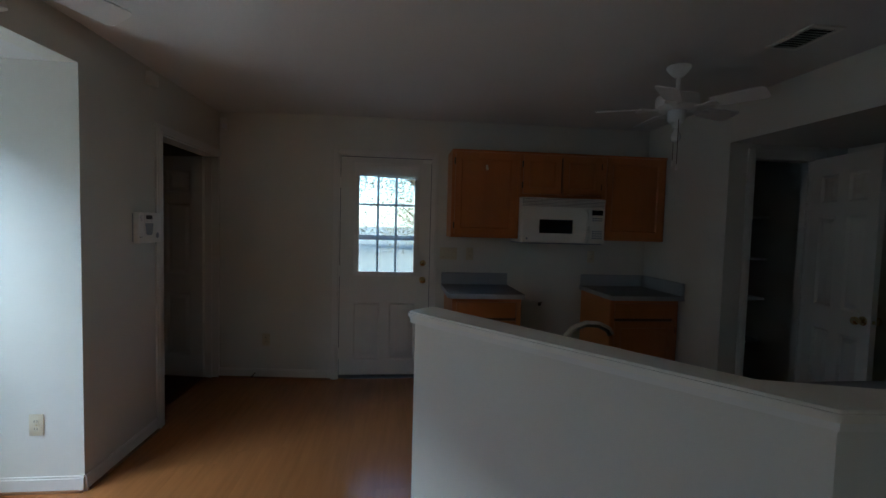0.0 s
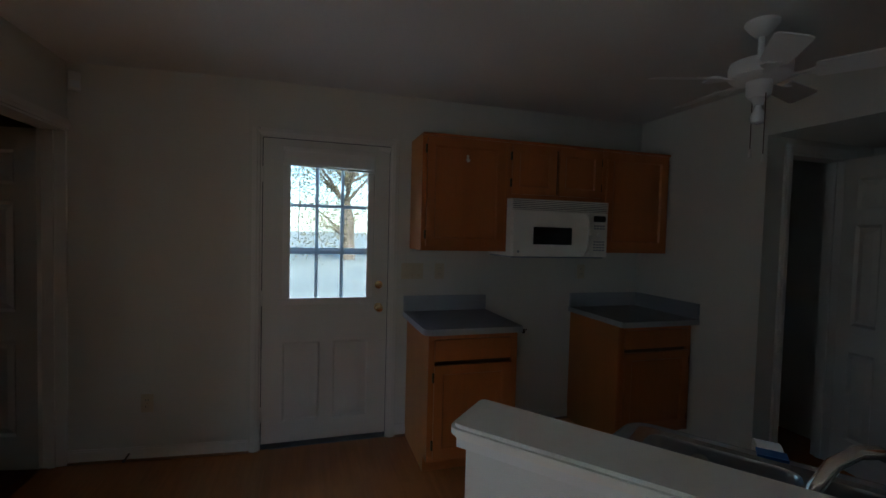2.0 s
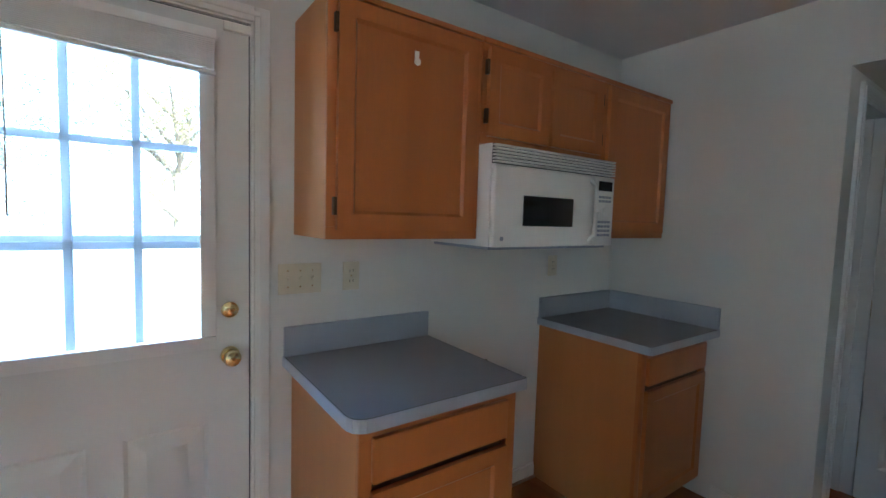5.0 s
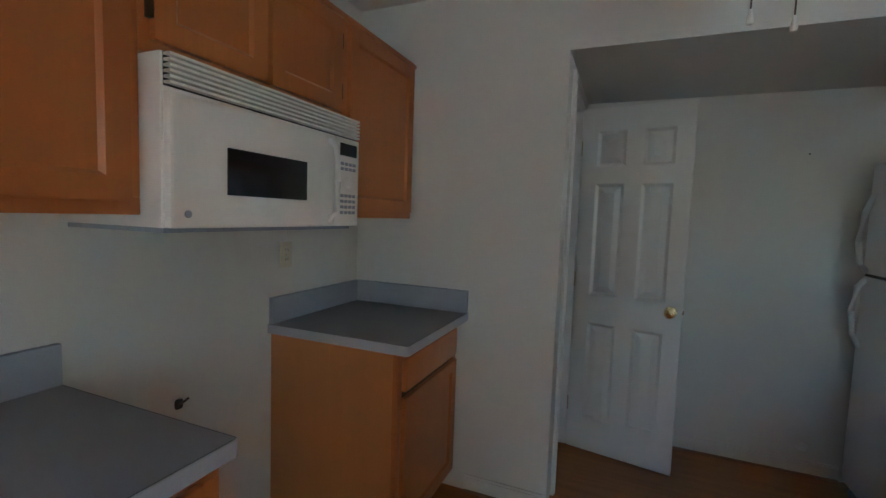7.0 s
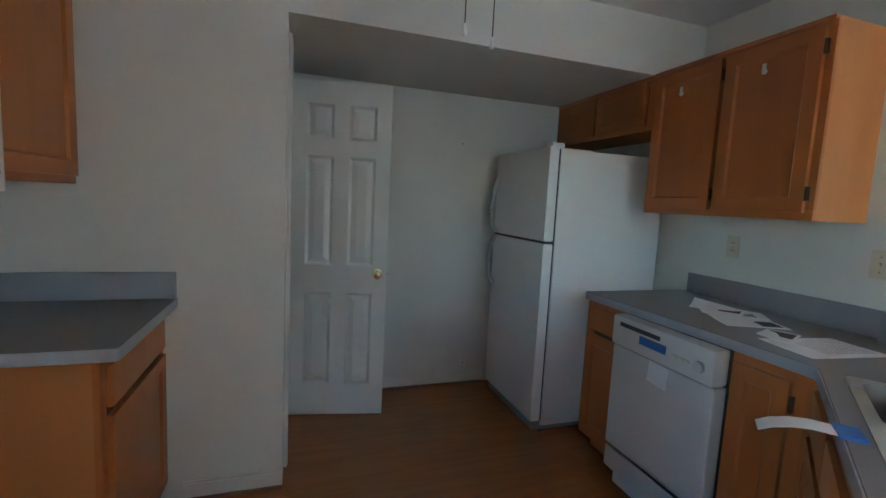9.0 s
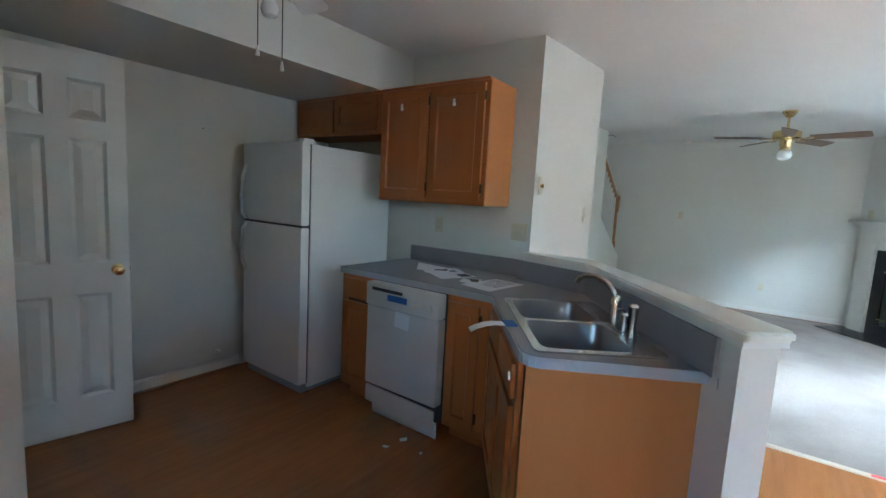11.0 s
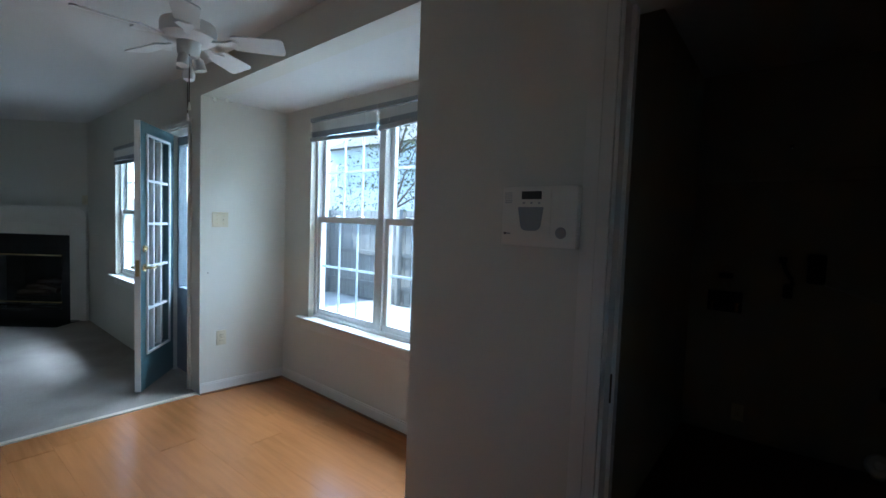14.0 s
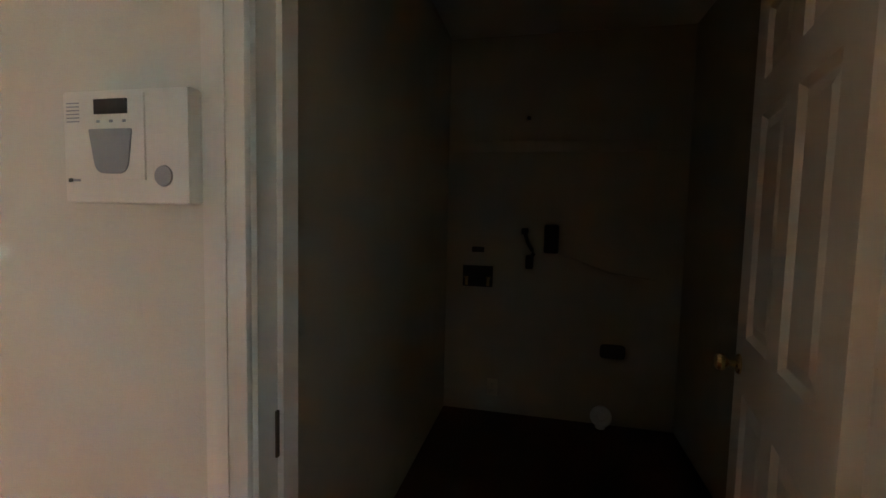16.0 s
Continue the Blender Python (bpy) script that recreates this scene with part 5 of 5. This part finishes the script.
part("frame", boxes((-0.15, 0.15, -0.1, 0.1, -0.01, 0), bevel=0.003), GREY, reg)
for i in range(7):
    part("slat", boxes((-0.13, 0.13, -0.004, 0.004, -0.016, -0.01)), OFFWHITE, reg, "", pose(0, -0.075 + 0.025 * i, 0))

# alarm panel by the laundry door
ap = thing("alarm_panel", pose(WEST, 2.957, 1.302, 0, 0, 90) @ Matrix.Scale(0.9, 4), "white alarm keypad with grey display on the wall", "alarm panel")
part("mount", boxes((0.008, 0.282, -0.012, 0, 0.008, 0.207)), GREY, ap)
body = part("body", boxes((0, 0.29, -0.048, -0.010, 0, 0.215), bevel=0.008), OFFWHITE, ap)
part("flap", boxes((0.066, 0.196, -0.0515, -0.046, 0.044, 0.206), bevel=0.002), OFFWHITE, body, "raised cover over the keys")
part("display", boxes((0.083, 0.160, -0.0535, -0.050, 0.168, 0.196), bevel=0.001), DARK_GREY, body, "dark grey display")
part("keypad", slab(rounded([(0.085, 0.056), (0.158, 0.056), (0.170, 0.140), (0.070, 0.140)], [0.022, 0.022, 0.004, 0.004]), 0.050, 0.054), GREY, body, "grey keypad door", pose(0, 0, 0, 90, 0, 0))
for i in range(6):
    part("speaker_slot", boxes((0.012, 0.042, -0.0492, -0.047, 0.155 + 0.007 * i, 0.157 + 0.007 * i)), GREY, body)
part("button", lathe(bmesh.new(), [(0.02, 0), (0.019, 0.0025), (0.012, 0.003)], 20), COUNTER_EDGE, body, "pale grey round button", pose(0.235, -0.048, 0.052, 90, 0, 0))
part("indicator", boxes((0.012, 0.022, -0.0495, -0.047, 0.04, 0.047)), DARK_GREY, body)
part("badge", boxes((0.024, 0.04, -0.0492, -0.047, 0.041, 0.046)), GREY, body)
for i in range(3):
    part("status_light", boxes((0.088 + 0.03 * i, 0.096 + 0.03 * i, -0.0525, -0.050, 0.152, 0.157)), GREY, body)
part("strike_plate", boxes((0, 0.004, 0.05, 0.085, -0.045, 0.045)), BRONZE, bpy.data.objects["frame_laundry"], "bronze strike plate", pose(0, 0, 0.875))

# laundry hookups
LX = -3.85
wb = thing("washer_box", pose(LX, 3.262, 0.82, 0, 0, 90), "recessed washer outlet box with shutoff valves", "washer box")
part("frame", boxes((0, 0.24, -0.008, 0, 0, 0.02), (0, 0.24, -0.008, 0, 0.16, 0.18), (0, 0.02, -0.008, 0, 0.02, 0.16), (0.22, 0.24, -0.008, 0, 0.02, 0.16)), DIM_TAN, wb)
part("recess", boxes((0.02, 0.22, -0.003, -0.001, 0.02, 0.16)), BLACK, wb)
for x in (0.05, 0.19):
    part("valve", lathe(bmesh.new(), [(0.012, 0), (0.012, 0.05), (0.02, 0.052), (0.02, 0.06)], 12), BRASS, wb, "", pose(x, -0.02, 0.03))
part("hose_pipe", boxes((0.085, 0.145, -0.02, -0.001, 0.18, 0.25), bevel=0.006), DIM_TAN, wb)
part("pipe_cap", boxes((0.08, 0.16, -0.03, -0.001, 0.25, 0.285), bevel=0.006), BLACK, wb, "black pipe cap")
dp = thing("dryer_outlet", pose(LX, 3.845, 1.17, 0, 0, 90), "black dryer outlet on the laundry wall", "outlet")
part("box", boxes((-0.045, 0.045, -0.05, 0, -0.09, 0.09), bevel=0.015), BLACK, dp)
pw = thing("power_cord", pose(LX, 3.68, 1.245, 0, 0, 90), "short black cord and plug on the laundry wall", "cord")
part("plate", boxes((-0.04, 0.04, -0.006, 0, -0.04, 0.04), bevel=0.003), DIM_TAN, pw)
part("plug", boxes((-0.022, 0.022, -0.045, -0.006, -0.05, -0.01), bevel=0.008), BLACK, pw)
part("cord", tube(bmesh.new(), [(0, -0.03, -0.04), (0.02, -0.035, -0.10), (0.05, -0.03, -0.15), (0.06, -0.03, -0.17), (0.03, -0.03, -0.21)], 0.012, 8), BLACK, pw)
part("cord_end", boxes((0.01, 0.06, -0.05, 0, -0.27, -0.18), bevel=0.012), BLACK, pw)
single("wall_cable", tube(bmesh.new(), [(0, 0.05, -0.1), (0, 0.16, -0.13), (0, 0.35, -0.20), (0, 0.62, -0.235)], 0.006, 6), DIM_TAN, pose(LX + 0.006, 3.845, 1.17), "thin tan cable sagging along the laundry wall", "cable")
dv = thing("dryer_vent", pose(LX, 4.244, 0.475, 0, 0, 90), "dark dryer vent opening low on the wall", "vent")
part("opening", slab(rect(-0.075, 0.075, -0.045, 0.045, 0.03), 0, 0.006), BLACK, dv, "", pose(0, 0, 0, 90, 0, 0))
pc = thing("floor_drain_cap", pose(LX + 0.05, 4.185, 0), "round white plastic pipe cap standing on the floor", "pipe cap")
part("cap", lathe(bmesh.new(), [(0.058, 0), (0.064, 0.012), (0.064, 0.03), (0.054, 0.040), (0.028, 0.042), (0.022, 0.036)], 28), VINYL, pc, "", pose(0, 0, 0.070, 0, 62, 0))
part("stub", lathe(bmesh.new(), [(0.03, 0), (0.03, 0.04)], 20), WHITE, pc)
plate(pose(LX, 3.50, 0.17, 0, 0, 90), "outlet", "ivory outlet low on the laundry wall")

# pantry shelves
for z in (0.45, 0.85, 1.22, 1.60):
    single("pantry_shelf", boxes((0, NICHE - EAST - 0.13, 0, 0.32, 0, 0.02), (0, 0.02, 0, 0.32, -0.04, 0), bevel=0.002), TRIM, pose(EAST + 0.125, 3.80, z), "white painted pantry shelf", "shelf", "pantry shelves")

# ---- papers ----
def sheet(m, w, h, label, ink=(), curl=0.01, name="paper_sheet"):
    bm = bmesh.new()
    n = 6
    rows = [[bm.verts.new((w * i / n, h * k / n, 0.0015 + curl * (i / n) ** 2 * (k / n))) for k in range(n + 1)] for i in range(n + 1)]
    for i in range(n):
        for k in range(n):
            bm.faces.new((rows[i][k], rows[i + 1][k], rows[i + 1][k + 1], rows[i][k + 1]))
    r = bmesh.ops.extrude_face_region(bm, geom=bm.faces[:])
    bmesh.ops.translate(bm, verts=[v for v in r["geom"] if isinstance(v, bmesh.types.BMVert)], vec=(0, 0, 0.0012))
    bmesh.ops.recalc_face_normals(bm, faces=bm.faces[:])
    p = single(name, bm, PAPER, m, label, "paper")
    for x0, x1, y0, y1, mat in ink:
        part("printed_block", boxes((x0, x1, y0, y1, 0.003, 0.0042)), mat, p)
    return p


lines = [(0.03, 0.19, 0.03 + 0.018 * i, 0.034 + 0.018 * i, INK) for i in range(12)]
sheet(pose(1.275, 1.12, ZT, 0, 0, -7), 0.205, 0.34, "white printed paper sheet on the grey worktop", lines, 0.004)
sheet(pose(1.60, 1.13, ZT, 0, 0, -22), 0.21, 0.26, "white paper leaflet with dark pictures on the worktop", [(0.02, 0.10, 0.02, 0.10, BLACK), (0.12, 0.19, 0.14, 0.25, INK)], 0.02, "leaflet")
sheet(pose(1.72, 1.08, ZT + 0.004, 0, 0, -38), 0.15, 0.27, "folded white leaflet on the worktop", [(0.02, 0.12, 0.05, 0.12, INK), (0.03, 0.11, 0.16, 0.24, BLUE_TAPE)], 0.02, "leaflet")
sheet(pose(1.80, 1.15, ZT + 0.008, 0, 0, -58), 0.12, 0.22, "glossy leaflet with a dark picture on the worktop", [(0.012, 0.108, 0.015, 0.10, DARK_GREY), (0.02, 0.09, 0.13, 0.18, INK)], 0.03, "leaflet")
sheet(pose(1.52, 1.20, ZT + 0.003, 0, 0, 24), 0.11, 0.18, "small brown and white leaflet on the worktop", [(0.01, 0.10, 0.02, 0.11, BARK)], 0.012, "leaflet")
tm = Matrix.Translation((0.945, 1.945, ZT)) @ Matrix.Rotation(math.atan2(V.y, V.x) + 0.12, 4, "Z")
bm = bmesh.new()
prof = [(0.0, 0.002), (0.03, 0.003), (0.065, 0.004), (0.10, -0.001), (0.135, -0.012), (0.16, -0.026)]
for k in range(len(prof) - 1):
    (x0, z0), (x1, z1) = prof[k], prof[k + 1]
    v = [bm.verts.new(c) for c in ((x0, -0.03, z0), (x1, -0.03, z1), (x1, 0.03, z1), (x0, 0.03, z0), (x0, -0.03, z0 + 0.0012), (x1, -0.03, z1 + 0.0012), (x1, 0.03, z1 + 0.0012), (x0, 0.03, z0 + 0.0012))]
    for q in ((0, 3, 2, 1), (4, 5, 6, 7), (0, 1, 5, 4), (2, 3, 7, 6), (1, 2, 6, 5), (3, 0, 4, 7)):
        bm.faces.new([v[i] for i in q])
tag = single("paper_strip", bm, PAPER, tm, "curling white paper strip taped to the counter edge", "paper")
part("tape", boxes((-0.026, 0.022, -0.034, 0.034, 0.0005, 0.0082)), BLUE_TAPE, tag, "blue painter's tape")
for x, y, z, w, r in ((-0.54, SEAM, 0.0115, 0.055, 4), (0.20, -0.32, 0.0045, 0.03, 62), (-1.70, -0.40, 0.0045, 0.035, -20)):
    single("red_tape", boxes((-w, w, -0.014, 0.014, 0, 0.0015)), RED_TAPE, pose(x, y, z, 0, 0, r), "short red tape strip stuck on the floor", "tape", "red tape marks")

# ---- fireplace ----
fp = thing("fireplace_mantel", CH, "white painted mantel with black surround and brass trim", "fireplace")
part("leg", boxes((0.10, 0.29, -0.07, 0, 0.0, 1.20), bevel=0.006), TRIM, fp)
part("leg", boxes((1.31, 1.50, -0.07, 0, 0.0, 1.20), bevel=0.006), TRIM, fp)
part("frieze", boxes((0.10, 1.50, -0.07, 0, 1.20, 1.345), (0.29, 1.31, -0.07, 0, 1.06, 1.20), bevel=0.004), TRIM, fp)
part("crown", boxes((0.06, 1.50, -0.10, 0, 1.345, 1.36), (0.04, 1.502, -0.125, 0, 1.36, 1.375), bevel=0.004), TRIM, fp)
part("shelf", boxes((0.0, 1.503, -0.17, 0, 1.375, 1.41), bevel=0.008), TRIM, fp)
part("surround", boxes((0.29, 0.42, -0.025, 0, 0.012, 1.06), (1.18, 1.31, -0.025, 0, 0.012, 1.06), (0.42, 1.18, -0.025, 0, 0.80, 1.06), (0.42, 1.18, -0.025, 0, 0.012, 0.12)), HEARTH, fp, "black slate surround")
for z in (0.79, 0.205):
    part("brass_trim", boxes((0.41, 1.19, -0.034, -0.024, z, z + 0.022), bevel=0.003), BRASS, fp)
for z in (0.125, 0.165):
    part("louvre", boxes((0.42, 1.18, -0.03, -0.012, z, z + 0.02), bevel=0.003), BLACK, fp)
g = part("fire_glass", boxes((0.42, 1.18, 0.0, 0.004, 0.20, 0.80)), GLASS, fp, "smoked fire glass")
g.visible_shadow = False
part("firebox", boxes((0.42, 1.18, 0.36, 0.37, 0.12, 0.80), (0.41, 0.42, 0.0, 0.37, 0.12, 0.80), (1.18, 1.19, 0.0, 0.37, 0.12, 0.80), (0.41, 1.19, 0.0, 0.37, 0.80, 0.81), (0.41, 1.19, 0.0, 0.37, 0.11, 0.12)), BLACK, fp, "black firebox")
for i, (x, z, a) in enumerate(((0.55, 0.30, 6), (0.62, 0.36, -9), (0.70, 0.42, 14))):
    part("log", tube(bmesh.new(), [(x, 0.12 + 0.06 * i, z), (x + 0.16, 0.14 + 0.05 * i, z + 0.02), (x + 0.36, 0.13 + 0.05 * i, z + 0.012 * a / 4)], 0.045, 9, 0.036), LOG, fp)
part("grate", boxes((0.52, 1.08, 0.10, 0.12, 0.22, 0.25), (0.52, 1.08, 0.24, 0.26, 0.22, 0.25), (0.55, 0.57, 0.10, 0.26, 0.12, 0.22), (1.03, 1.05, 0.10, 0.26, 0.12, 0.22)), BLACK, fp)
hearth = structure("hearth", boxes((0.02, 1.42, -0.43, 0, 0.0, 0.013)), HEARTH, "flush black slate hearth")
hearth.matrix_basis = CH

# ---- stairs ----
stairs = thing("staircase", pose(2.05, -4.0, 0), "carpeted staircase with white balusters and oak handrail", "staircase")
for i in range(11):
    part("step", boxes((0.12, 1.2, 0.26 * i, 0.26 * (i + 1) + 0.02, 0, 0.18 * (i + 1))), CARPET, stairs)
prof = [(-0.06, 0.0), (-0.06, 0.60), (1.10, 1.30), (1.10, 0.0)]
bm = bmesh.new()
lo = [bm.verts.new((0.0 - 0.02 * (1 - y / 1.1), y, z)) for y, z in prof]
hi = [bm.verts.new((0.10, y, z)) for y, z in prof]
bm.faces.new(lo)
bm.faces.new(hi[::-1])
for i in range(4):
    j = (i + 1) % 4
    bm.faces.new((lo[j], lo[i], hi[i], hi[j]))
bmesh.ops.recalc_face_normals(bm, faces=bm.faces[:])
part("skirt_wall", bm, WALL, stairs, "", None, False)
part("newel", lathe(bmesh.new(), [(0.045, 0.0), (0.045, 0.85), (0.03, 0.87), (0.036, 1.10), (0.028, 1.30), (0.045, 1.34), (0.05, 1.42), (0.045, 1.50), (0.06, 1.53), (0.05, 1.57), (0.02, 1.60)], 14), RAIL_OAK, stairs, "", pose(0.03, 0.14, 0.0))
part("handrail", tube(bmesh.new(), [(0.03, 0.12, 1.53), (0.03, 0.30, 1.62), (0.03, 1.10, 2.12)], 0.032, 10), RAIL_OAK, stairs, "oak handrail")
for i in range(8):
    y = 0.24 + 0.115 * i
    part("baluster", lathe(bmesh.new(), [(0.016, 0.0), (0.016, 0.2), (0.011, 0.25), (0.014, 0.5), (0.011, 0.88)], 8), TRIM, stairs, "", pose(0.03, y, 0.70 + (y - 0.0) * 0.60))

# ---- scraps and marks ----
for x, y, s, r in ((1.73, 1.78, 0.020, 20), (1.70, 1.66, 0.028, 65), (1.54, 1.70, 0.012, 110)):
    bm = slab([(-s, -s * 0.5), (s * 0.7, -s * 0.6), (s, s * 0.3), (-s * 0.4, s * 0.6)], 0.0, 0.002)
    single("paper_scrap", bm, PAPER, pose(x, y, 0.0005, 0, 0, r), "small torn white paper scrap on the laminate floor", "scrap", "floor scraps")
for m in (pose(-1.80, BAY0 + 0.008, 0.93, 0, 0, BA), pose(NICHE, 1.96, 1.79, 0, 0, -90)):
    single("nail", lathe(bmesh.new(), [(0.004, 0), (0.004, 0.004), (0.002, 0.005)], 10), BRONZE, m @ pose(0, 0, 0, 90, 0, 0), "small dark nail head in the painted wall", "nail", "wall nails")
single("cleat", boxes((0, 1.40, -0.018, 0, -0.035, 0.035), bevel=0.003), DIM_TAN, pose(LX, 3.19, 1.75, 0, 0, 90), "long tan shelf cleat on the laundry wall", "cleat")
single("wall_hook", lathe(bmesh.new(), [(0.012, 0), (0.012, 0.02), (0.006, 0.024)], 12), BLACK, pose(LX, 3.68, 1.925, 0, 90, 0), "small dark hook on the laundry wall", "hook")

# ---- outside ----
structure("ground", boxes((-300, 300, -300, 300, -0.6, -0.28)), GRASS, "patchy lawn that runs to the horizon")
structure("patio", boxes((-6.0, WEST_B - 0.16, -4.2, 3.0, -0.28, -0.14)), CONCRETE, "grey concrete patio slab")
structure("back_step", boxes((-0.9, 0.8, NORTH + 0.16, NORTH + 1.3, -0.28, -0.12)), CONCRETE, "concrete back step")


def fence(name, m, n, h, label):
    f = thing(name, m, label, "fence")
    mesh = mesh_of("board", boxes((0, 0.135, 0, 0.018, 0, h), bevel=0.003), FENCE)
    for i in range(n):
        b = new("board", mesh)
        b.parent = f
        b.matrix_basis = pose(i * 0.145, 0.0, 0.02 + 0.012 * math.sin(i * 2.3), 0, 0.25 * math.sin(i * 1.7), 0)
    for z in (0.3, 0.95, h - 0.25):
        part("rail", boxes((0, n * 0.145, -0.04, 0, z, z + 0.085)), FENCE, f)
    for i in range(0, n, 16):
        part("post", boxes((i * 0.145, i * 0.145 + 0.09, -0.13, -0.04, 0, h + 0.05), bevel=0.006), FENCE, f)
    return f


fence("wooden_fence", pose(-6.6, -7.0, -0.28, 0, 0, 90), 120, 1.85, "weathered grey wooden privacy fence along the yard")
fence("wooden_fence", pose(-6.6, -4.6, -0.28, 0, 0, 0), 30, 1.85, "weathered grey wooden fence beside the patio")


def tree(x, y, h, r, seed, label, leaf_mat, n=1500, trunk=0.16):
    rnd = random.Random(seed)
    t = thing("tree", pose(x, y, -0.28), label, "tree", "yard trees")
    bm = bmesh.new()
    pts = [(rnd.uniform(-0.06, 0.06) * i, rnd.uniform(-0.06, 0.06) * i, h * 0.75 * i / 6) for i in range(7)]
    tube(bm, pts, trunk, 10, trunk * 0.3)
    ends = []
    for i in range(16):
        k = rnd.randint(1, 5)
        a, up = rnd.uniform(0, 6.28), rnd.uniform(0.2, 0.8)
        p = Vector(pts[k])
        q = p + Vector((math.cos(a) * r * rnd.uniform(0.5, 0.95), math.sin(a) * r * rnd.uniform(0.5, 0.95), up * r))
        tube(bm, [p, p.lerp(q, 0.5) + Vector((0, 0, 0.15)), q], trunk * 0.3, 6, 0.012)
        ends += [q, p.lerp(q, 0.7)]
    part("trunk", bm, BARK, t)
    verts, faces = [], []
    ends.append(Vector(pts[-1]))
    for i in range(n):
        c = rnd.choice(ends) + Vector((rnd.gauss(0, 0.28), rnd.gauss(0, 0.28), rnd.gauss(0, 0.22))) * r * 1.05
        s = rnd.uniform(0.04, 0.085)
        a = Vector((rnd.gauss(0, 1), rnd.gauss(0, 1), rnd.gauss(0, 1))).normalized()
        b = a.cross(Vector((rnd.gauss(0, 1), rnd.gauss(0, 1), rnd.gauss(0, 1)))).normalized()
        k = len(verts)
        verts += [c - a * s, c + b * s * 0.5, c + a * s, c - b * s * 0.5]
        faces.append((k, k + 1, k + 2, k + 3))
    me = bpy.data.meshes.new("crown")
    me.from_pydata([tuple(v) for v in verts], [], faces)
    me.materials.append(leaf_mat)
    ob = new("crown", me)
    ob.parent = t
    return t


tree(2.05, 28.0, 9.0, 4.2, 3, "broad yard tree with a dark trunk on the lawn", LEAF_DRY, 30000, 0.42)
tree(-4.5, 24.0, 9.0, 3.4, 5, "tall leafy tree at the end of the lawn", LEAF, 9000)
tree(6.5, 27.0, 10.0, 3.6, 8, "tall leafy tree at the end of the lawn", LEAF, 9000)
tree(-13.5, -2.5, 9.0, 3.0, 11, "leafy tree behind the wooden fence", LEAF, 60000)
tree(-13.5, 6.2, 9.5, 3.4, 14, "broad leafy tree behind the wooden fence", LEAF, 40000)
tree(-12.0, -8.0, 8.5, 3.0, 17, "leafy tree behind the wooden fence", LEAF, 5000)
tree(-19.0, 8.0, 11.0, 4.2, 27, "tall leafy tree behind the wooden fence", LEAF, 70000)


def house(x, y, turn, w, d, h, label):
    b = thing("house", pose(x, y, -0.28, 0, 0, turn), label, "house", "neighbouring houses")
    part("wall", boxes((-w / 2, w / 2, 0, d, 0, h)), SIDING, b)
    bm = bmesh.new()
    v = [bm.verts.new(c) for c in ((-w / 2 - 0.3, -0.4, h), (w / 2 + 0.3, -0.4, h), (w / 2 + 0.3, d + 0.4, h), (-w / 2 - 0.3, d + 0.4, h), (-w / 2 - 0.3, d / 2, h + 2.4), (w / 2 + 0.3, d / 2, h + 2.4))]
    for q in ((0, 1, 5, 4), (2, 3, 4, 5), (0, 4, 3), (1, 2, 5), (3, 2, 1, 0)):
        bm.faces.new([v[i] for i in q])
    part("roof", bm, ROOF, b, "", None, False)
    for i in range(4):
        for k in range(2):
            wx, wz = -w / 2 + 1.2 + i * (w - 2.4) / 3, 0.9 + 2.7 * k
            win = part("window", boxes((wx - 0.5, wx + 0.5, -0.06, -0.002, wz, wz + 1.3)), VINYL, b)
            part("pane", boxes((wx - 0.43, wx + 0.43, -0.075, -0.06, wz + 0.07, wz + 1.23)), FAR_PANE, win)
    return b


house(-17.0, 58.0, 0, 13, 9, 5.6, "pale two-storey house across the lawn")
house(19.0, 60.0, -8, 13, 9, 5.6, "pale two-storey house across the lawn")
house(-17.0, -11.0, 90, 15, 9, 5.8, "pale two-storey house behind the fence")

# ---- laminate planks ----
planks = structure("floor", boxes((WEST + 0.02, EAST - 0.02, SEAM + 0.02, NORTH - 0.02, -0.0125, -0.0105)), DARK_GAP, "honey oak laminate plank floor")
rnd = random.Random(4)
shared = {}
PW, PL = 0.192, 1.21
x = BAYX
while x < NICHE:
    x1 = min(x + PW, NICHE)
    top_y = (NORTH + SKEW if x < -0.62 else NORTH) if x1 > WEST - 0.02 else BAY1
    y = SEAM - rnd.uniform(0, PL)
    while y < top_y:
        ya, yb = max(y, SEAM), min(y + PL, top_y)
        if yb - ya > 0.03:
            key = (round(x1 - x, 3), round(yb - ya, 2))
            n = round(yb - ya, 2)
            if key not in shared:
                shared[key] = mesh_of("plank", boxes((0.0001, x1 - x - 0.0001, 0.0001, n - 0.0001, -0.012, 0), bevel=0.0002), LAMINATE)
            ob = new("plank", shared[key])
            ob.parent = planks
            ob.location = (x, ya, 0)
        y += PL
    x += PW
